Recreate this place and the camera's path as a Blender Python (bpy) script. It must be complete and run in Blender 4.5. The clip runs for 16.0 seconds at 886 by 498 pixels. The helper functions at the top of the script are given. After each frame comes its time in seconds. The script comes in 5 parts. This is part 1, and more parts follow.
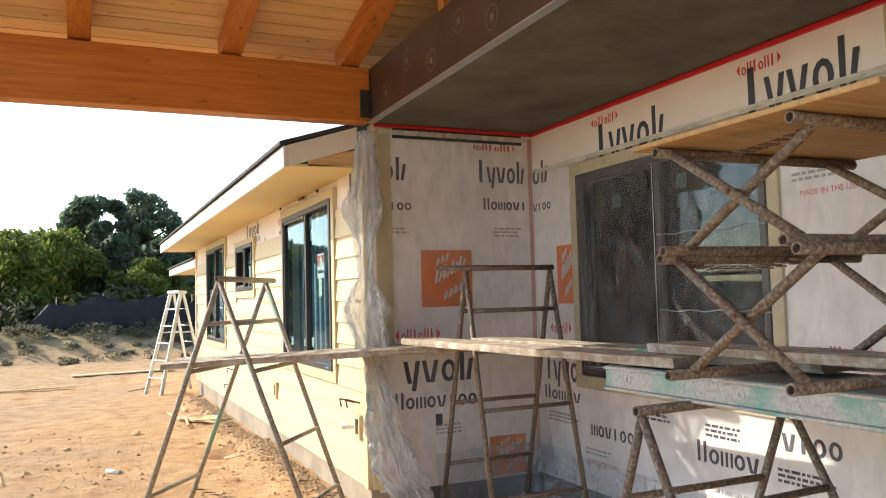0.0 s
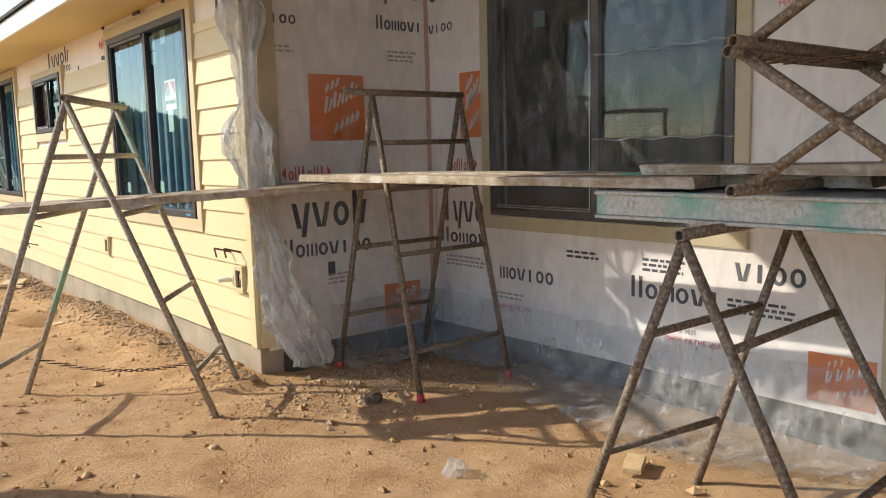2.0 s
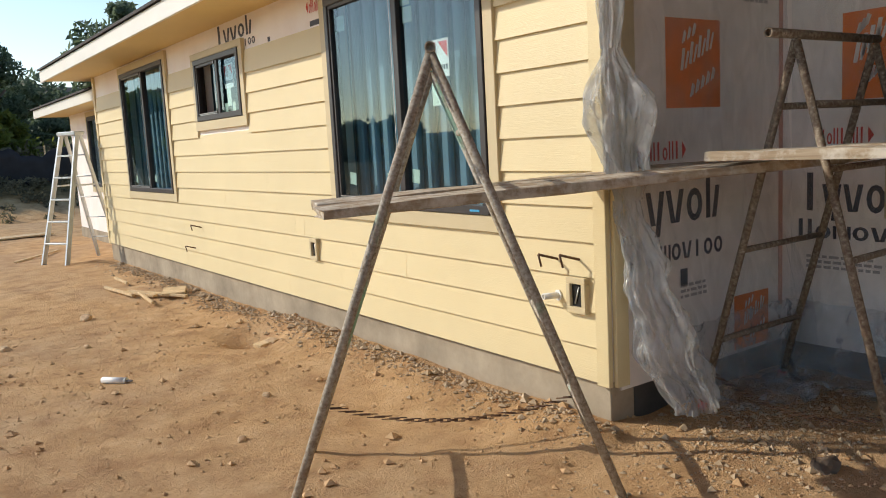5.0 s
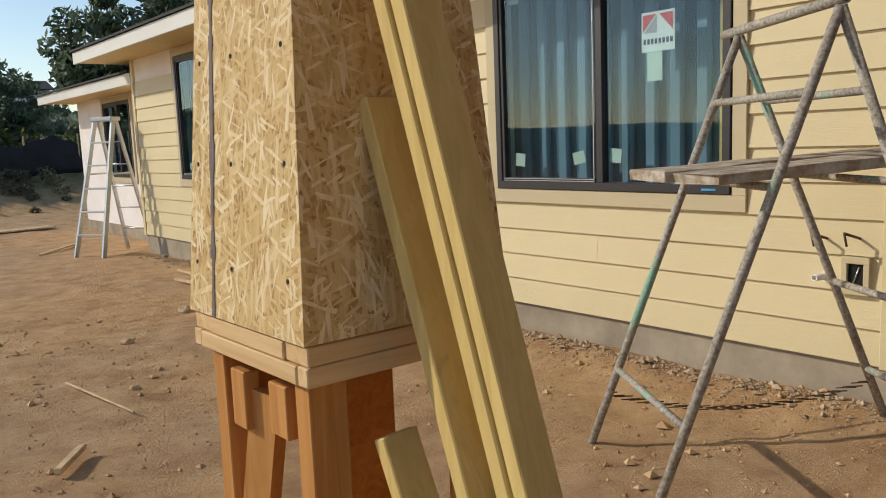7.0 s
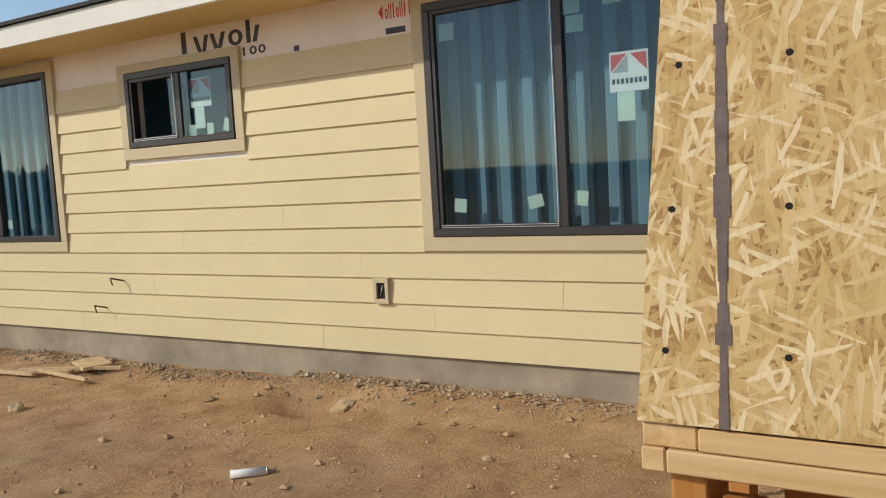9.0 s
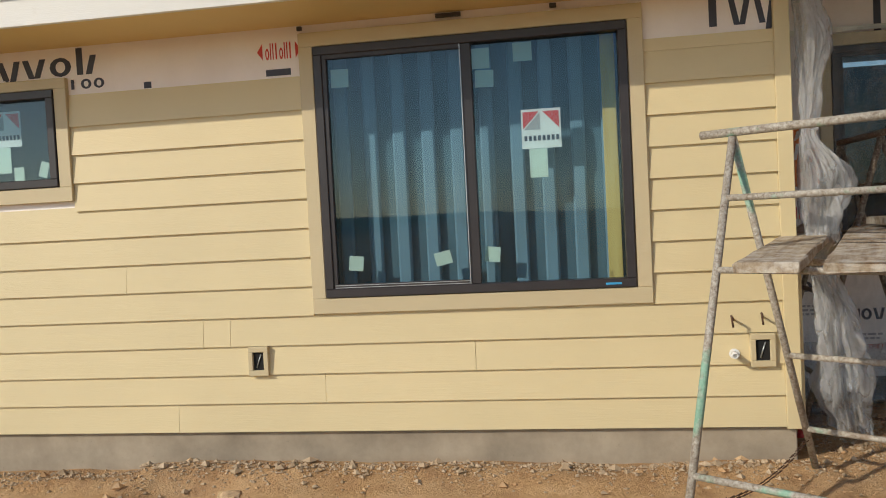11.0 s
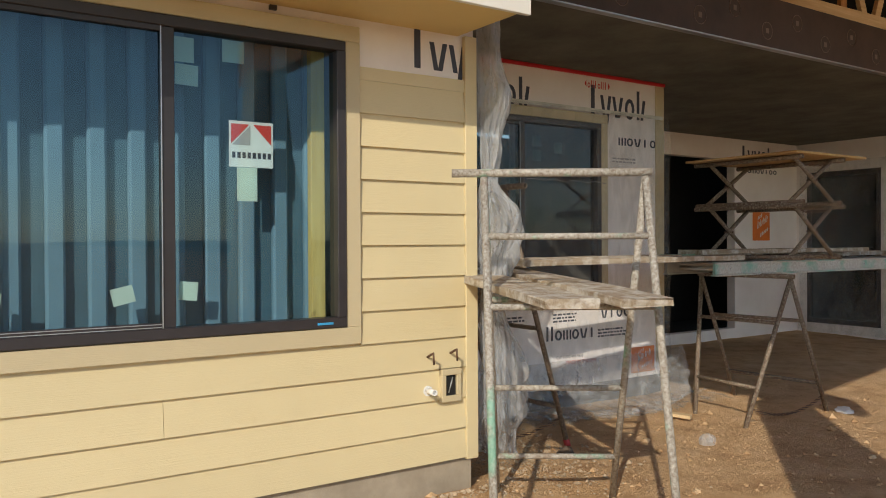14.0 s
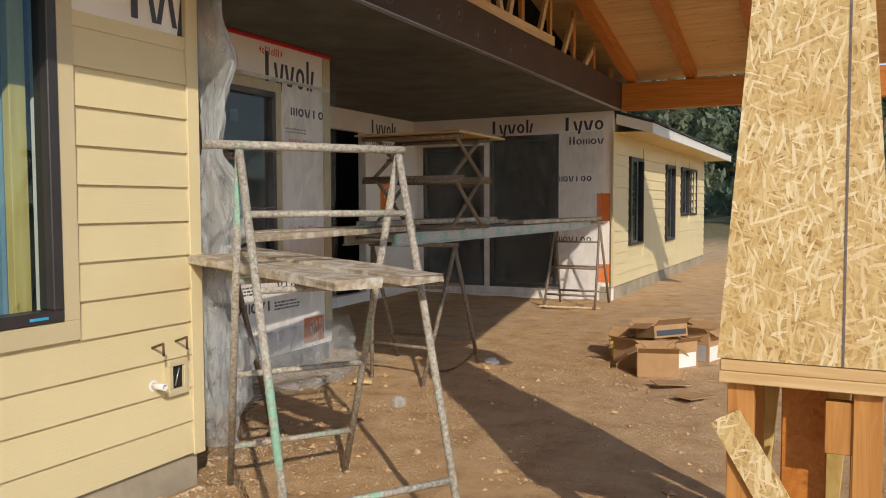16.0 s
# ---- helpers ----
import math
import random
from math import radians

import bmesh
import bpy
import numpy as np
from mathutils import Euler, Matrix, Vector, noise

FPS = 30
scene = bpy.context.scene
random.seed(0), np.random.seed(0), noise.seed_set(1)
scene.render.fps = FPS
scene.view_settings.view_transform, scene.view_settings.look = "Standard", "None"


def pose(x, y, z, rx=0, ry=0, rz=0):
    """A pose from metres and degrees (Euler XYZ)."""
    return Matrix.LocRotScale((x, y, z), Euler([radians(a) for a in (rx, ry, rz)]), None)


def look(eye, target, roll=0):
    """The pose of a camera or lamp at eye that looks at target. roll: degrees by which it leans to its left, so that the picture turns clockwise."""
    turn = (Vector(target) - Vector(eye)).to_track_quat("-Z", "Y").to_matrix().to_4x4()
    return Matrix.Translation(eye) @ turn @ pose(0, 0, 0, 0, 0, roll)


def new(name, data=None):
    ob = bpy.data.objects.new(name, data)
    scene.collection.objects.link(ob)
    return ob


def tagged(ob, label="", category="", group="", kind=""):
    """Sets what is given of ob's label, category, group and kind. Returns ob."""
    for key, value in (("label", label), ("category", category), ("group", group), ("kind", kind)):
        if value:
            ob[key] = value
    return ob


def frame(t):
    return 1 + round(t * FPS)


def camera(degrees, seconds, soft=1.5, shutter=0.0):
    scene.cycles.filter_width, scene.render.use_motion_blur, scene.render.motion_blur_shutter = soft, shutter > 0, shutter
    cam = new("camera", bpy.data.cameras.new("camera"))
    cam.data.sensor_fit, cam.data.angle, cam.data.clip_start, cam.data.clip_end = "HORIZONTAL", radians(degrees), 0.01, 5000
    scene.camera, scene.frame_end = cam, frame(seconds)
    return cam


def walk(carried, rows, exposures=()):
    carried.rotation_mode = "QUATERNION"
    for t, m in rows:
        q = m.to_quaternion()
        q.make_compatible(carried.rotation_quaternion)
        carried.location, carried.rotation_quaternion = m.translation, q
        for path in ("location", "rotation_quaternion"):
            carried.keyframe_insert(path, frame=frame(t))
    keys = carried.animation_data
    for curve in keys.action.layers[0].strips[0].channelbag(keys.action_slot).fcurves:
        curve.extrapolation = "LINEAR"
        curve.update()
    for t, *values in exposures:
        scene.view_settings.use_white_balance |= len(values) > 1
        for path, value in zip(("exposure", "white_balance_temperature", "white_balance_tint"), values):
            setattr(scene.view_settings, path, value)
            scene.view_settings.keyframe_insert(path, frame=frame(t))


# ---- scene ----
cam = camera(58.1, 16.0, soft=1.0)
METRES, EYE, TILT, LEAN, TURN = 10.8, 1.63, 0.0, 0.0, -24.2
PATH = [
    (0, (-0.029, 0.136, 1.675), (0.792, 1.955, 1.796), -1.5),
    (0.5, (-0.126, 0.337, 1.598), (0.722, 2.148, 1.537), -0.9),
    (1, (-0.212, 0.584, 1.559), (0.757, 2.325, 1.391), -0.5),
    (1.5, (-0.257, 0.87, 1.53), (0.869, 2.509, 1.316), -0.6),
    (2, (-0.347, 1.154, 1.508), (0.897, 2.701, 1.264), -1.5),
    (2.5, (-0.493, 1.459, 1.521), (0.806, 2.954, 1.246), -2.5),
    (3, (-0.595, 1.814, 1.499), (0.728, 3.286, 1.211), -2.9),
    (3.5, (-0.659, 2.166, 1.491), (0.662, 3.64, 1.202), -3.0),
    (4, (-0.718, 2.551, 1.52), (0.573, 4.052, 1.237), -3.0),
    (4.5, (-0.751, 2.961, 1.493), (0.479, 4.516, 1.226), -3.0),
    (5, (-0.937, 3.345, 1.493), (0.21, 4.962, 1.226), -3.1),
    (5.2, (-1.03, 3.488, 1.508), (0.082, 5.129, 1.24), -3.2),
    (7.3, (-2.192, 4.761, 1.407), (-0.86, 6.229, 1.141), -2.1),
    (7.5, (-2.262, 4.917, 1.415), (-0.87, 6.33, 1.156), -2.1),
    (8, (-2.515, 5.296, 1.427), (-0.988, 6.565, 1.186), -2.3),
    (8.2, (-2.564, 5.437, 1.422), (-0.995, 6.656, 1.193), -2.4),
    (10.3, (-2.664, 6.895, 1.521), (-0.756, 7.484, 1.408), -4.0),
    (10.5, (-2.697, 6.997, 1.513), (-0.766, 7.509, 1.412), -3.8),
    (11, (-2.734, 7.296, 1.507), (-0.76, 7.61, 1.429), -3.0),
    (11.5, (-2.655, 7.539, 1.484), (-0.662, 7.68, 1.408), -2.3),
    (12, (-2.505, 7.816, 1.456), (-0.506, 7.786, 1.41), -1.5),
    (12.5, (-2.399, 8.15, 1.461), (-0.414, 7.908, 1.424), -0.8),
    (13, (-2.27, 8.423, 1.468), (-0.338, 7.907, 1.434), -0.5),
    (13.5, (-2.038, 8.645, 1.494), (-0.216, 7.821, 1.472), -0.4),
    (14, (-1.869, 8.888, 1.506), (-0.213, 7.766, 1.488), -0.3),
    (14.5, (-1.705, 9.021, 1.528), (-0.261, 7.638, 1.497), -0.4),
    (15, (-1.523, 9.091, 1.567), (-0.297, 7.512, 1.51), -0.4),
    (15.5, (-1.326, 9.242, 1.562), (-0.286, 7.536, 1.471), -0.4),
    (16, (-1.172, 9.343, 1.569), (-0.276, 7.558, 1.459), -0.2),
]
walk(cam, [(t, look(eye, target, roll)) for t, eye, target, roll in PATH], exposures=[(0.0, 1.25), (0.6, 1.02), (1.5, 0.8), (3.5, 0.66), (5.0, 0.32), (7.5, -0.15), (8.2, -0.15), (10.5, -0.08), (13.0, 0.05), (16.0, 0.1)])

# ---- world, sun and exposure ----
SUN_DIR = Vector((0.67, -0.74, -0.57)).normalized()
world = bpy.data.worlds.new("world")
scene.world = world
world.use_nodes = True
sky = world.node_tree.nodes.new("ShaderNodeTexSky")
sky.sky_type = "NISHITA"
sky.sun_disc = False
sky.sun_elevation = radians(29.7)
sky.sun_rotation = math.atan2(-SUN_DIR.x, -SUN_DIR.y)
sky.dust_density = 0.4
world.node_tree.links.new(sky.outputs[0], world.node_tree.nodes["Background"].inputs[0])
world.node_tree.nodes["Background"].inputs[1].default_value = 0.15
sun = new("sun", bpy.data.lights.new("sun", "SUN"))
sun.data.energy, sun.data.angle, sun.data.color = 3.0, radians(0.55), (1.0, 0.91, 0.76)
sun.matrix_world = Matrix.Translation((-8, 14, 12)) @ SUN_DIR.to_track_quat("-Z", "Y").to_matrix().to_4x4()


# ---- materials ----
class Mat:
    """A small node-tree builder round a Principled shader."""

    def __init__(self, name, rough=0.6, metal=0.0, spec=0.5):
        self.m = bpy.data.materials.new(name)
        self.m.use_nodes = True
        self.t = self.m.node_tree
        self.p = self.t.nodes["Principled BSDF"]
        self.p.inputs["Roughness"].default_value = rough
        self.p.inputs["Metallic"].default_value = metal
        self.p.inputs["Specular IOR Level"].default_value = spec
        self.coord = self.n("ShaderNodeTexCoord").outputs["Object"]

    def n(self, kind, **kw):
        node = self.t.nodes.new(kind)
        for k, v in kw.items():
            if k in node.inputs:
                node.inputs[k].default_value = v
        return node

    def link(self, a, b):
        self.t.links.new(a, b)

    def scaled(self, sx, sy, sz, shift=False):
        mp = self.n("ShaderNodeMapping")
        mp.inputs["Scale"].default_value = (sx, sy, sz)
        self.link(self.coord, mp.inputs["Vector"])
        if shift:
            info = self.n("ShaderNodeObjectInfo")
            mul = self.n("ShaderNodeMath")
            mul.operation = "MULTIPLY"
            mul.inputs[1].default_value = 37.0
            self.link(info.outputs["Random"], mul.inputs[0])
            comb = self.n("ShaderNodeCombineXYZ")
            for i in range(3):
                self.link(mul.outputs[0], comb.inputs[i])
            self.link(comb.outputs[0], mp.inputs["Location"])
        return mp.outputs[0]

    def noise(self, vec, scale, detail=4.0, rough=0.55, dist=0.0):
        nd = self.n("ShaderNodeTexNoise", Scale=scale, Detail=detail, Roughness=rough, Distortion=dist)
        self.link(vec, nd.inputs["Vector"])
        return nd.outputs["Fac"]

    def ramp(self, fac, stops):
        r = self.n("ShaderNodeValToRGB")
        e = r.color_ramp.elements
        while len(e) < len(stops):
            e.new(0.5)
        for el, (pos, col) in zip(e, stops):
            el.position = pos
            el.color = (*col, 1) if len(col) == 3 else col
        self.link(fac, r.inputs[0])
        return r.outputs[0]

    def mix(self, fac, a, b, kind="MIX"):
        mx = self.n("ShaderNodeMix")
        mx.data_type, mx.blend_type = "RGBA", kind
        for sock, v in ((mx.inputs[0], fac), (mx.inputs[6], a), (mx.inputs[7], b)):
            if isinstance(v, (float, int)):
                sock.default_value = v
            elif isinstance(v, tuple):
                sock.default_value = (*v, 1)
            else:
                self.link(v, sock)
        return mx.outputs[2]

    def base(self, c):
        if isinstance(c, tuple):
            self.p.inputs["Base Color"].default_value = (*c, 1)
        else:
            self.link(c, self.p.inputs["Base Color"])
        return self

    def bump(self, h, strength=0.3, dist=0.01):
        b = self.n("ShaderNodeBump", Strength=strength, Distance=dist)
        self.link(h, b.inputs["Height"])
        self.link(b.outputs[0], self.p.inputs["Normal"])
        return self

    def rand(self):
        return self.n("ShaderNodeObjectInfo").outputs["Random"]


G3 = lambda v: (v, v, v)


def mat_paint(name, col, rough=0.55, grain=(3, 1.2, 40), dirt=0.12):
    m = Mat(name, rough)
    g = m.noise(m.scaled(*grain, True), 6, 6)
    big = m.noise(m.scaled(1, 1, 1), 1.3, 5)
    spots = m.noise(m.scaled(1, 1, 1), 9, 6, 0.7)
    c = m.mix(m.ramp(big, [(0.35, G3(0.0)), (0.75, G3(dirt * 2))]), col, tuple(x * 0.72 for x in col))
    c = m.mix(m.ramp(spots, [(0.62, G3(0.0)), (0.8, G3(dirt * 1.5))]), c, (col[0] * 0.7, col[1] * 0.62, col[2] * 0.5))
    c = m.mix(m.rand(), c, m.mix(1.0, c, G3(0.96), "MULTIPLY"))
    return m.base(c).bump(g, 0.25, 0.004).m


def mat_wood(name, lo, hi, axis=0, rough=0.65, fine=1.0, worn=0.0):
    m = Mat(name, rough, 0.0, 0.3)
    s = [9.0, 9.0, 9.0]
    s[axis] = 0.55
    v = m.scaled(*s, True)
    g = m.noise(v, 3.0 * fine, 8, 0.6, 0.8)
    kn = m.noise(m.scaled(*[3.2 if i != axis else 1.6 for i in range(3)], True), 3.5, 2)
    c = m.ramp(g, [(0.3, lo), (0.7, hi)])
    c = m.mix(m.ramp(kn, [(0.7, G3(0.0)), (0.76, G3(0.75))]), c, tuple(x * 0.35 for x in lo))
    c = m.mix(m.ramp(m.rand(), [(0, G3(0.0)), (1, G3(0.4))]), c, m.mix(1.0, c, (0.78, 0.72, 0.68), "MULTIPLY"))
    if worn:
        w = m.noise(m.scaled(4, 4, 4, True), 2.5, 7, 0.7)
        c = m.mix(m.ramp(w, [(0.45, G3(0.0)), (0.62, G3(worn))]), c, (0.72, 0.7, 0.64))
    return m.base(c).bump(g, 0.5, 0.004).m


def mat_pipe(name, green=False, pale=False):
    m = Mat(name, 0.65, 0.0, 0.4)
    a = m.noise(m.scaled(1, 1, 1, True), 62, 8, 0.62)
    b = m.noise(m.scaled(1, 1, 1, True), 3.2, 4, 0.6)
    c = m.ramp(a, [(0.32, (0.1, 0.06, 0.04)), (0.48, (0.19, 0.14, 0.1)), (0.6, (0.29, 0.24, 0.18)), (0.72, (0.5, 0.45, 0.38))])
    if pale:
        c = m.ramp(a, [(0.3, (0.35, 0.33, 0.29)), (0.6, (0.55, 0.55, 0.52))])
    elif green:
        c = m.ramp(a, [(0.28, (0.13, 0.09, 0.06)), (0.42, (0.29, 0.25, 0.2)), (0.56, (0.41, 0.375, 0.32)), (0.72, (0.58, 0.55, 0.49))])
    if green:
        c = m.mix(m.ramp(b, [(0.5, G3(0.0)), (0.62, G3(0.8))] if pale else [(0.58, G3(0.0)), (0.66, G3(0.7))]), c, (0.16, 0.4, 0.33) if pale else (0.2, 0.47, 0.34))
    c = m.mix(m.ramp(b, [(0.3, G3(0.6)), (0.38, G3(0.0))]), c, (0.2, 0.13, 0.08))
    return m.base(c).bump(a, 0.5, 0.003).m


def mat_dirt():
    m = Mat("dirt", 0.95, 0.0, 0.15)
    v = m.scaled(1, 1, 1)
    big = m.noise(v, 0.45, 6, 0.6, 0.4)
    mid = m.noise(v, 3.2, 8, 0.68)
    fine = m.noise(v, 34, 8, 0.8)
    c = m.ramp(mid, [(0.3, (0.36, 0.195, 0.09)), (0.46, (0.56, 0.345, 0.17)), (0.56, (0.63, 0.4, 0.205)), (0.7, (0.72, 0.485, 0.27))])
    c = m.mix(m.ramp(big, [(0.42, G3(0.0)), (0.6, G3(0.7))]), c, m.ramp(mid, [(0.3, (0.42, 0.255, 0.14)), (0.7, (0.6, 0.42, 0.25))]))
    c = m.mix(m.ramp(fine, [(0.3, G3(0.4)), (0.45, G3(0.0))]), c, (0.2, 0.12, 0.06))
    c = m.mix(m.ramp(fine, [(0.62, G3(0.0)), (0.72, G3(0.5))]), c, (0.62, 0.47, 0.32))
    geo = m.n("ShaderNodeNewGeometry")
    sep = m.n("ShaderNodeSeparateXYZ")
    m.link(geo.outputs["Position"], sep.inputs[0])
    far = m.n("ShaderNodeMapRange")
    far.inputs[1].default_value, far.inputs[2].default_value = 27.5, 31.0
    m.link(sep.outputs[1], far.inputs[0])
    grass = m.ramp(mid, [(0.3, (0.07, 0.085, 0.03)), (0.6, (0.2, 0.19, 0.08)), (0.75, (0.3, 0.26, 0.12))])
    c = m.mix(far.outputs[0], c, grass)
    pad = m.n("ShaderNodeMapRange")
    pad.inputs[1].default_value, pad.inputs[2].default_value = 7.2, 3.6
    pad.inputs[4].default_value = 0.42
    m.link(sep.outputs[1], pad.inputs[0])
    c = m.mix(pad.outputs[0], c, m.ramp(mid, [(0.32, (0.58, 0.37, 0.2)), (0.5, (0.74, 0.5, 0.29)), (0.7, (0.8, 0.58, 0.36))]))
    far2 = m.n("ShaderNodeMapRange")
    far2.inputs[1].default_value, far2.inputs[2].default_value = -18.0, -26.0
    m.link(sep.outputs[1], far2.inputs[0])
    c = m.mix(far2.outputs[0], c, m.ramp(mid, [(0.3, (0.09, 0.08, 0.04)), (0.7, (0.3, 0.24, 0.13))]))
    add = m.n("ShaderNodeMath")
    m.link(mid, add.inputs[0])
    m.link(fine, add.inputs[1])
    return m.base(c).bump(add.outputs[0], 0.8, 0.032).m


def mat_concrete(name, col=(0.4, 0.335, 0.25)):
    m = Mat(name, 0.9, 0.0, 0.2)
    a = m.noise(m.scaled(1, 1, 1), 2.2, 8, 0.65)
    b = m.noise(m.scaled(1, 1, 1), 40, 6, 0.7)
    c = m.ramp(a, [(0.3, tuple(x * 0.6 for x in col)), (0.7, tuple(x * 1.15 for x in col))])
    c = m.mix(m.ramp(b, [(0.62, G3(0.0)), (0.75, G3(0.5))]), c, tuple(x * 0.45 for x in col))
    return m.base(c).bump(b, 0.4, 0.004).m


def mat_wrap():
    m = Mat("house_wrap", 0.6, 0.0, 0.3)
    a = m.noise(m.scaled(1, 1, 1), 1.6, 5, 0.6)
    b = m.noise(m.scaled(1, 1, 1), 90, 3, 0.6)
    w = m.noise(m.scaled(2.2, 2.2, 0.7), 3.0, 6, 0.6, 0.6)
    c = m.ramp(a, [(0.3, (0.84, 0.77, 0.73)), (0.7, (0.93, 0.88, 0.85))])
    add = m.n("ShaderNodeMath")
    m.link(b, add.inputs[0])
    m.link(w, add.inputs[1])
    return m.base(c).bump(w, 0.35, 0.02).m


def mat_osb():
    m = Mat("osb", 0.75, 0.0, 0.3)
    sep = m.n("ShaderNodeSeparateXYZ")
    m.link(m.coord, sep.inputs[0])
    along = m.n("ShaderNodeMath")
    m.link(sep.outputs[0], along.inputs[0])
    m.link(sep.outputs[1], along.inputs[1])
    flat = m.n("ShaderNodeCombineXYZ")
    m.link(along.outputs[0], flat.inputs[1])
    m.link(sep.outputs[2], flat.inputs[2])
    v0 = flat.outputs[0]
    ns = m.n("ShaderNodeTexNoise", Scale=5.0, Detail=2.0)
    m.link(v0, ns.inputs["Vector"])
    best = None
    for rot, sc in (((0.35, 0, 0), 15), ((1.2, 0, 0), 17), ((1.9, 0, 0), 16), ((2.75, 0, 0), 19), ((1.55, 0, 0), 13)):
        turn = m.n("ShaderNodeMapping")
        turn.inputs["Rotation"].default_value = rot
        turn.inputs["Location"].default_value = (sc, rot[0] * 3, 1)
        m.link(m.mix(0.02, v0, ns.outputs["Color"]), turn.inputs["Vector"])
        mp = m.n("ShaderNodeMapping")
        mp.inputs["Scale"].default_value = (1.6, 0.42, 2.5)
        m.link(turn.outputs[0], mp.inputs["Vector"])
        vo = m.n("ShaderNodeTexVoronoi", Scale=sc * 3.0)
        m.link(mp.outputs[0], vo.inputs["Vector"])
        sp = m.n("ShaderNodeSeparateColor")
        m.link(vo.outputs["Color"], sp.inputs[0])
        if best is None:
            best = sp.outputs[0]
        else:
            mx = m.n("ShaderNodeMath")
            mx.operation = "MAXIMUM"
            m.link(best, mx.inputs[0])
            m.link(sp.outputs[0], mx.inputs[1])
            best = mx.outputs[0]
    c = m.ramp(best, [(0.45, (0.36, 0.2, 0.07)), (0.66, (0.54, 0.35, 0.14)), (0.84, (0.63, 0.44, 0.19)), (0.94, (0.7, 0.52, 0.26)), (0.98, (0.8, 0.65, 0.4))])
    tint = m.noise(m.scaled(1, 1, 1), 3.0, 3)
    c = m.mix(m.ramp(tint, [(0.5, G3(0.0)), (0.75, G3(0.45))]), c, (0.55, 0.33, 0.12))
    fine = m.noise(m.scaled(30, 30, 6), 3.0, 6, 0.7)
    c = m.mix(m.ramp(fine, [(0.3, G3(0.4)), (0.5, G3(0.0))]), c, (0.3, 0.17, 0.06))
    return m.base(c).bump(best, 0.8, 0.006).m


def mat_film(name="plastic_film", clear=0.72):
    m = Mat(name, 0.1, 0.0, 0.8)
    w = m.noise(m.scaled(2.5, 2.5, 1.0), 5.0, 6, 0.65, 1.0)
    m.base((0.86, 0.87, 0.88)).bump(w, 1.0, 0.06)
    tr = m.n("ShaderNodeBsdfTransparent")
    tr.inputs[0].default_value = (0.95, 0.96, 0.97, 1)
    mx = m.n("ShaderNodeMixShader")
    d = m.ramp(m.noise(m.scaled(3, 3, 1.4), 3.0, 5, 0.6, 0.8), [(0.35, G3(min(0.99, clear + 0.08))), (0.7, G3(clear - 0.1))])
    m.link(d, mx.inputs[0])
    m.link(m.p.outputs[0], mx.inputs[1])
    m.link(tr.outputs[0], mx.inputs[2])
    m.link(mx.outputs[0], m.t.nodes["Material Output"].inputs[0])
    return m.m


def mat_glass(name, tint, ior=1.8):
    m = Mat(name, 0.02)
    gl = m.n("ShaderNodeBsdfGlossy")
    gl.inputs["Roughness"].default_value = 0.015
    gl.inputs["Color"].default_value = (0.72, 0.9, 1.0, 1)
    tr = m.n("ShaderNodeBsdfTransparent")
    tr.inputs[0].default_value = (*tint, 1)
    fr = m.n("ShaderNodeFresnel", IOR=ior)
    mx = m.n("ShaderNodeMixShader")
    m.link(fr.outputs[0], mx.inputs[0])
    m.link(tr.outputs[0], mx.inputs[1])
    m.link(gl.outputs[0], mx.inputs[2])
    m.link(mx.outputs[0], m.t.nodes["Material Output"].inputs[0])
    return m.m


def mat_plain(name, col, rough=0.6, metal=0.0, var=0.2, scale=6.0):
    m = Mat(name, rough, metal)
    a = m.noise(m.scaled(1, 1, 1, True), scale, 6, 0.65)
    c = m.ramp(a, [(0.3, tuple(x * (1 - var) for x in col)), (0.7, tuple(min(1, x * (1 + var)) for x in col))])
    return m.base(c).bump(a, 0.15, 0.004).m


def mat_stone(name, lo, hi):
    m = Mat(name, 0.95, 0.0, 0.15)
    isl = m.n("ShaderNodeNewGeometry").outputs["Random Per Island"]
    fine = m.noise(m.scaled(1, 1, 1), 60, 5, 0.7)
    c = m.ramp(isl, [(0, lo), (1, hi)])
    c = m.mix(m.ramp(fine, [(0.35, G3(0.4)), (0.6, G3(0.0))]), c, tuple(x * 0.6 for x in lo))
    return m.base(c).bump(fine, 0.4, 0.003).m


def mat_leaf(name, lo, hi):
    m = Mat(name, 0.6, 0.0, 0.3)
    isl = m.n("ShaderNodeNewGeometry").outputs["Random Per Island"]
    big = m.noise(m.scaled(1, 1, 1), 0.6, 3)
    c = m.mix(big, m.ramp(isl, [(0, lo), (1, hi)]), m.ramp(isl, [(0, tuple(x * 0.6 for x in lo)), (1, lo)]))
    m.base(c)
    tl = m.n("ShaderNodeBsdfTranslucent")
    m.link(c, tl.inputs[0])
    mx = m.n("ShaderNodeMixShader", Fac=0.5)
    m.link(m.p.outputs[0], mx.inputs[1])
    m.link(tl.outputs[0], mx.inputs[2])
    m.link(mx.outputs[0], m.t.nodes["Material Output"].inputs[0])
    return m.m


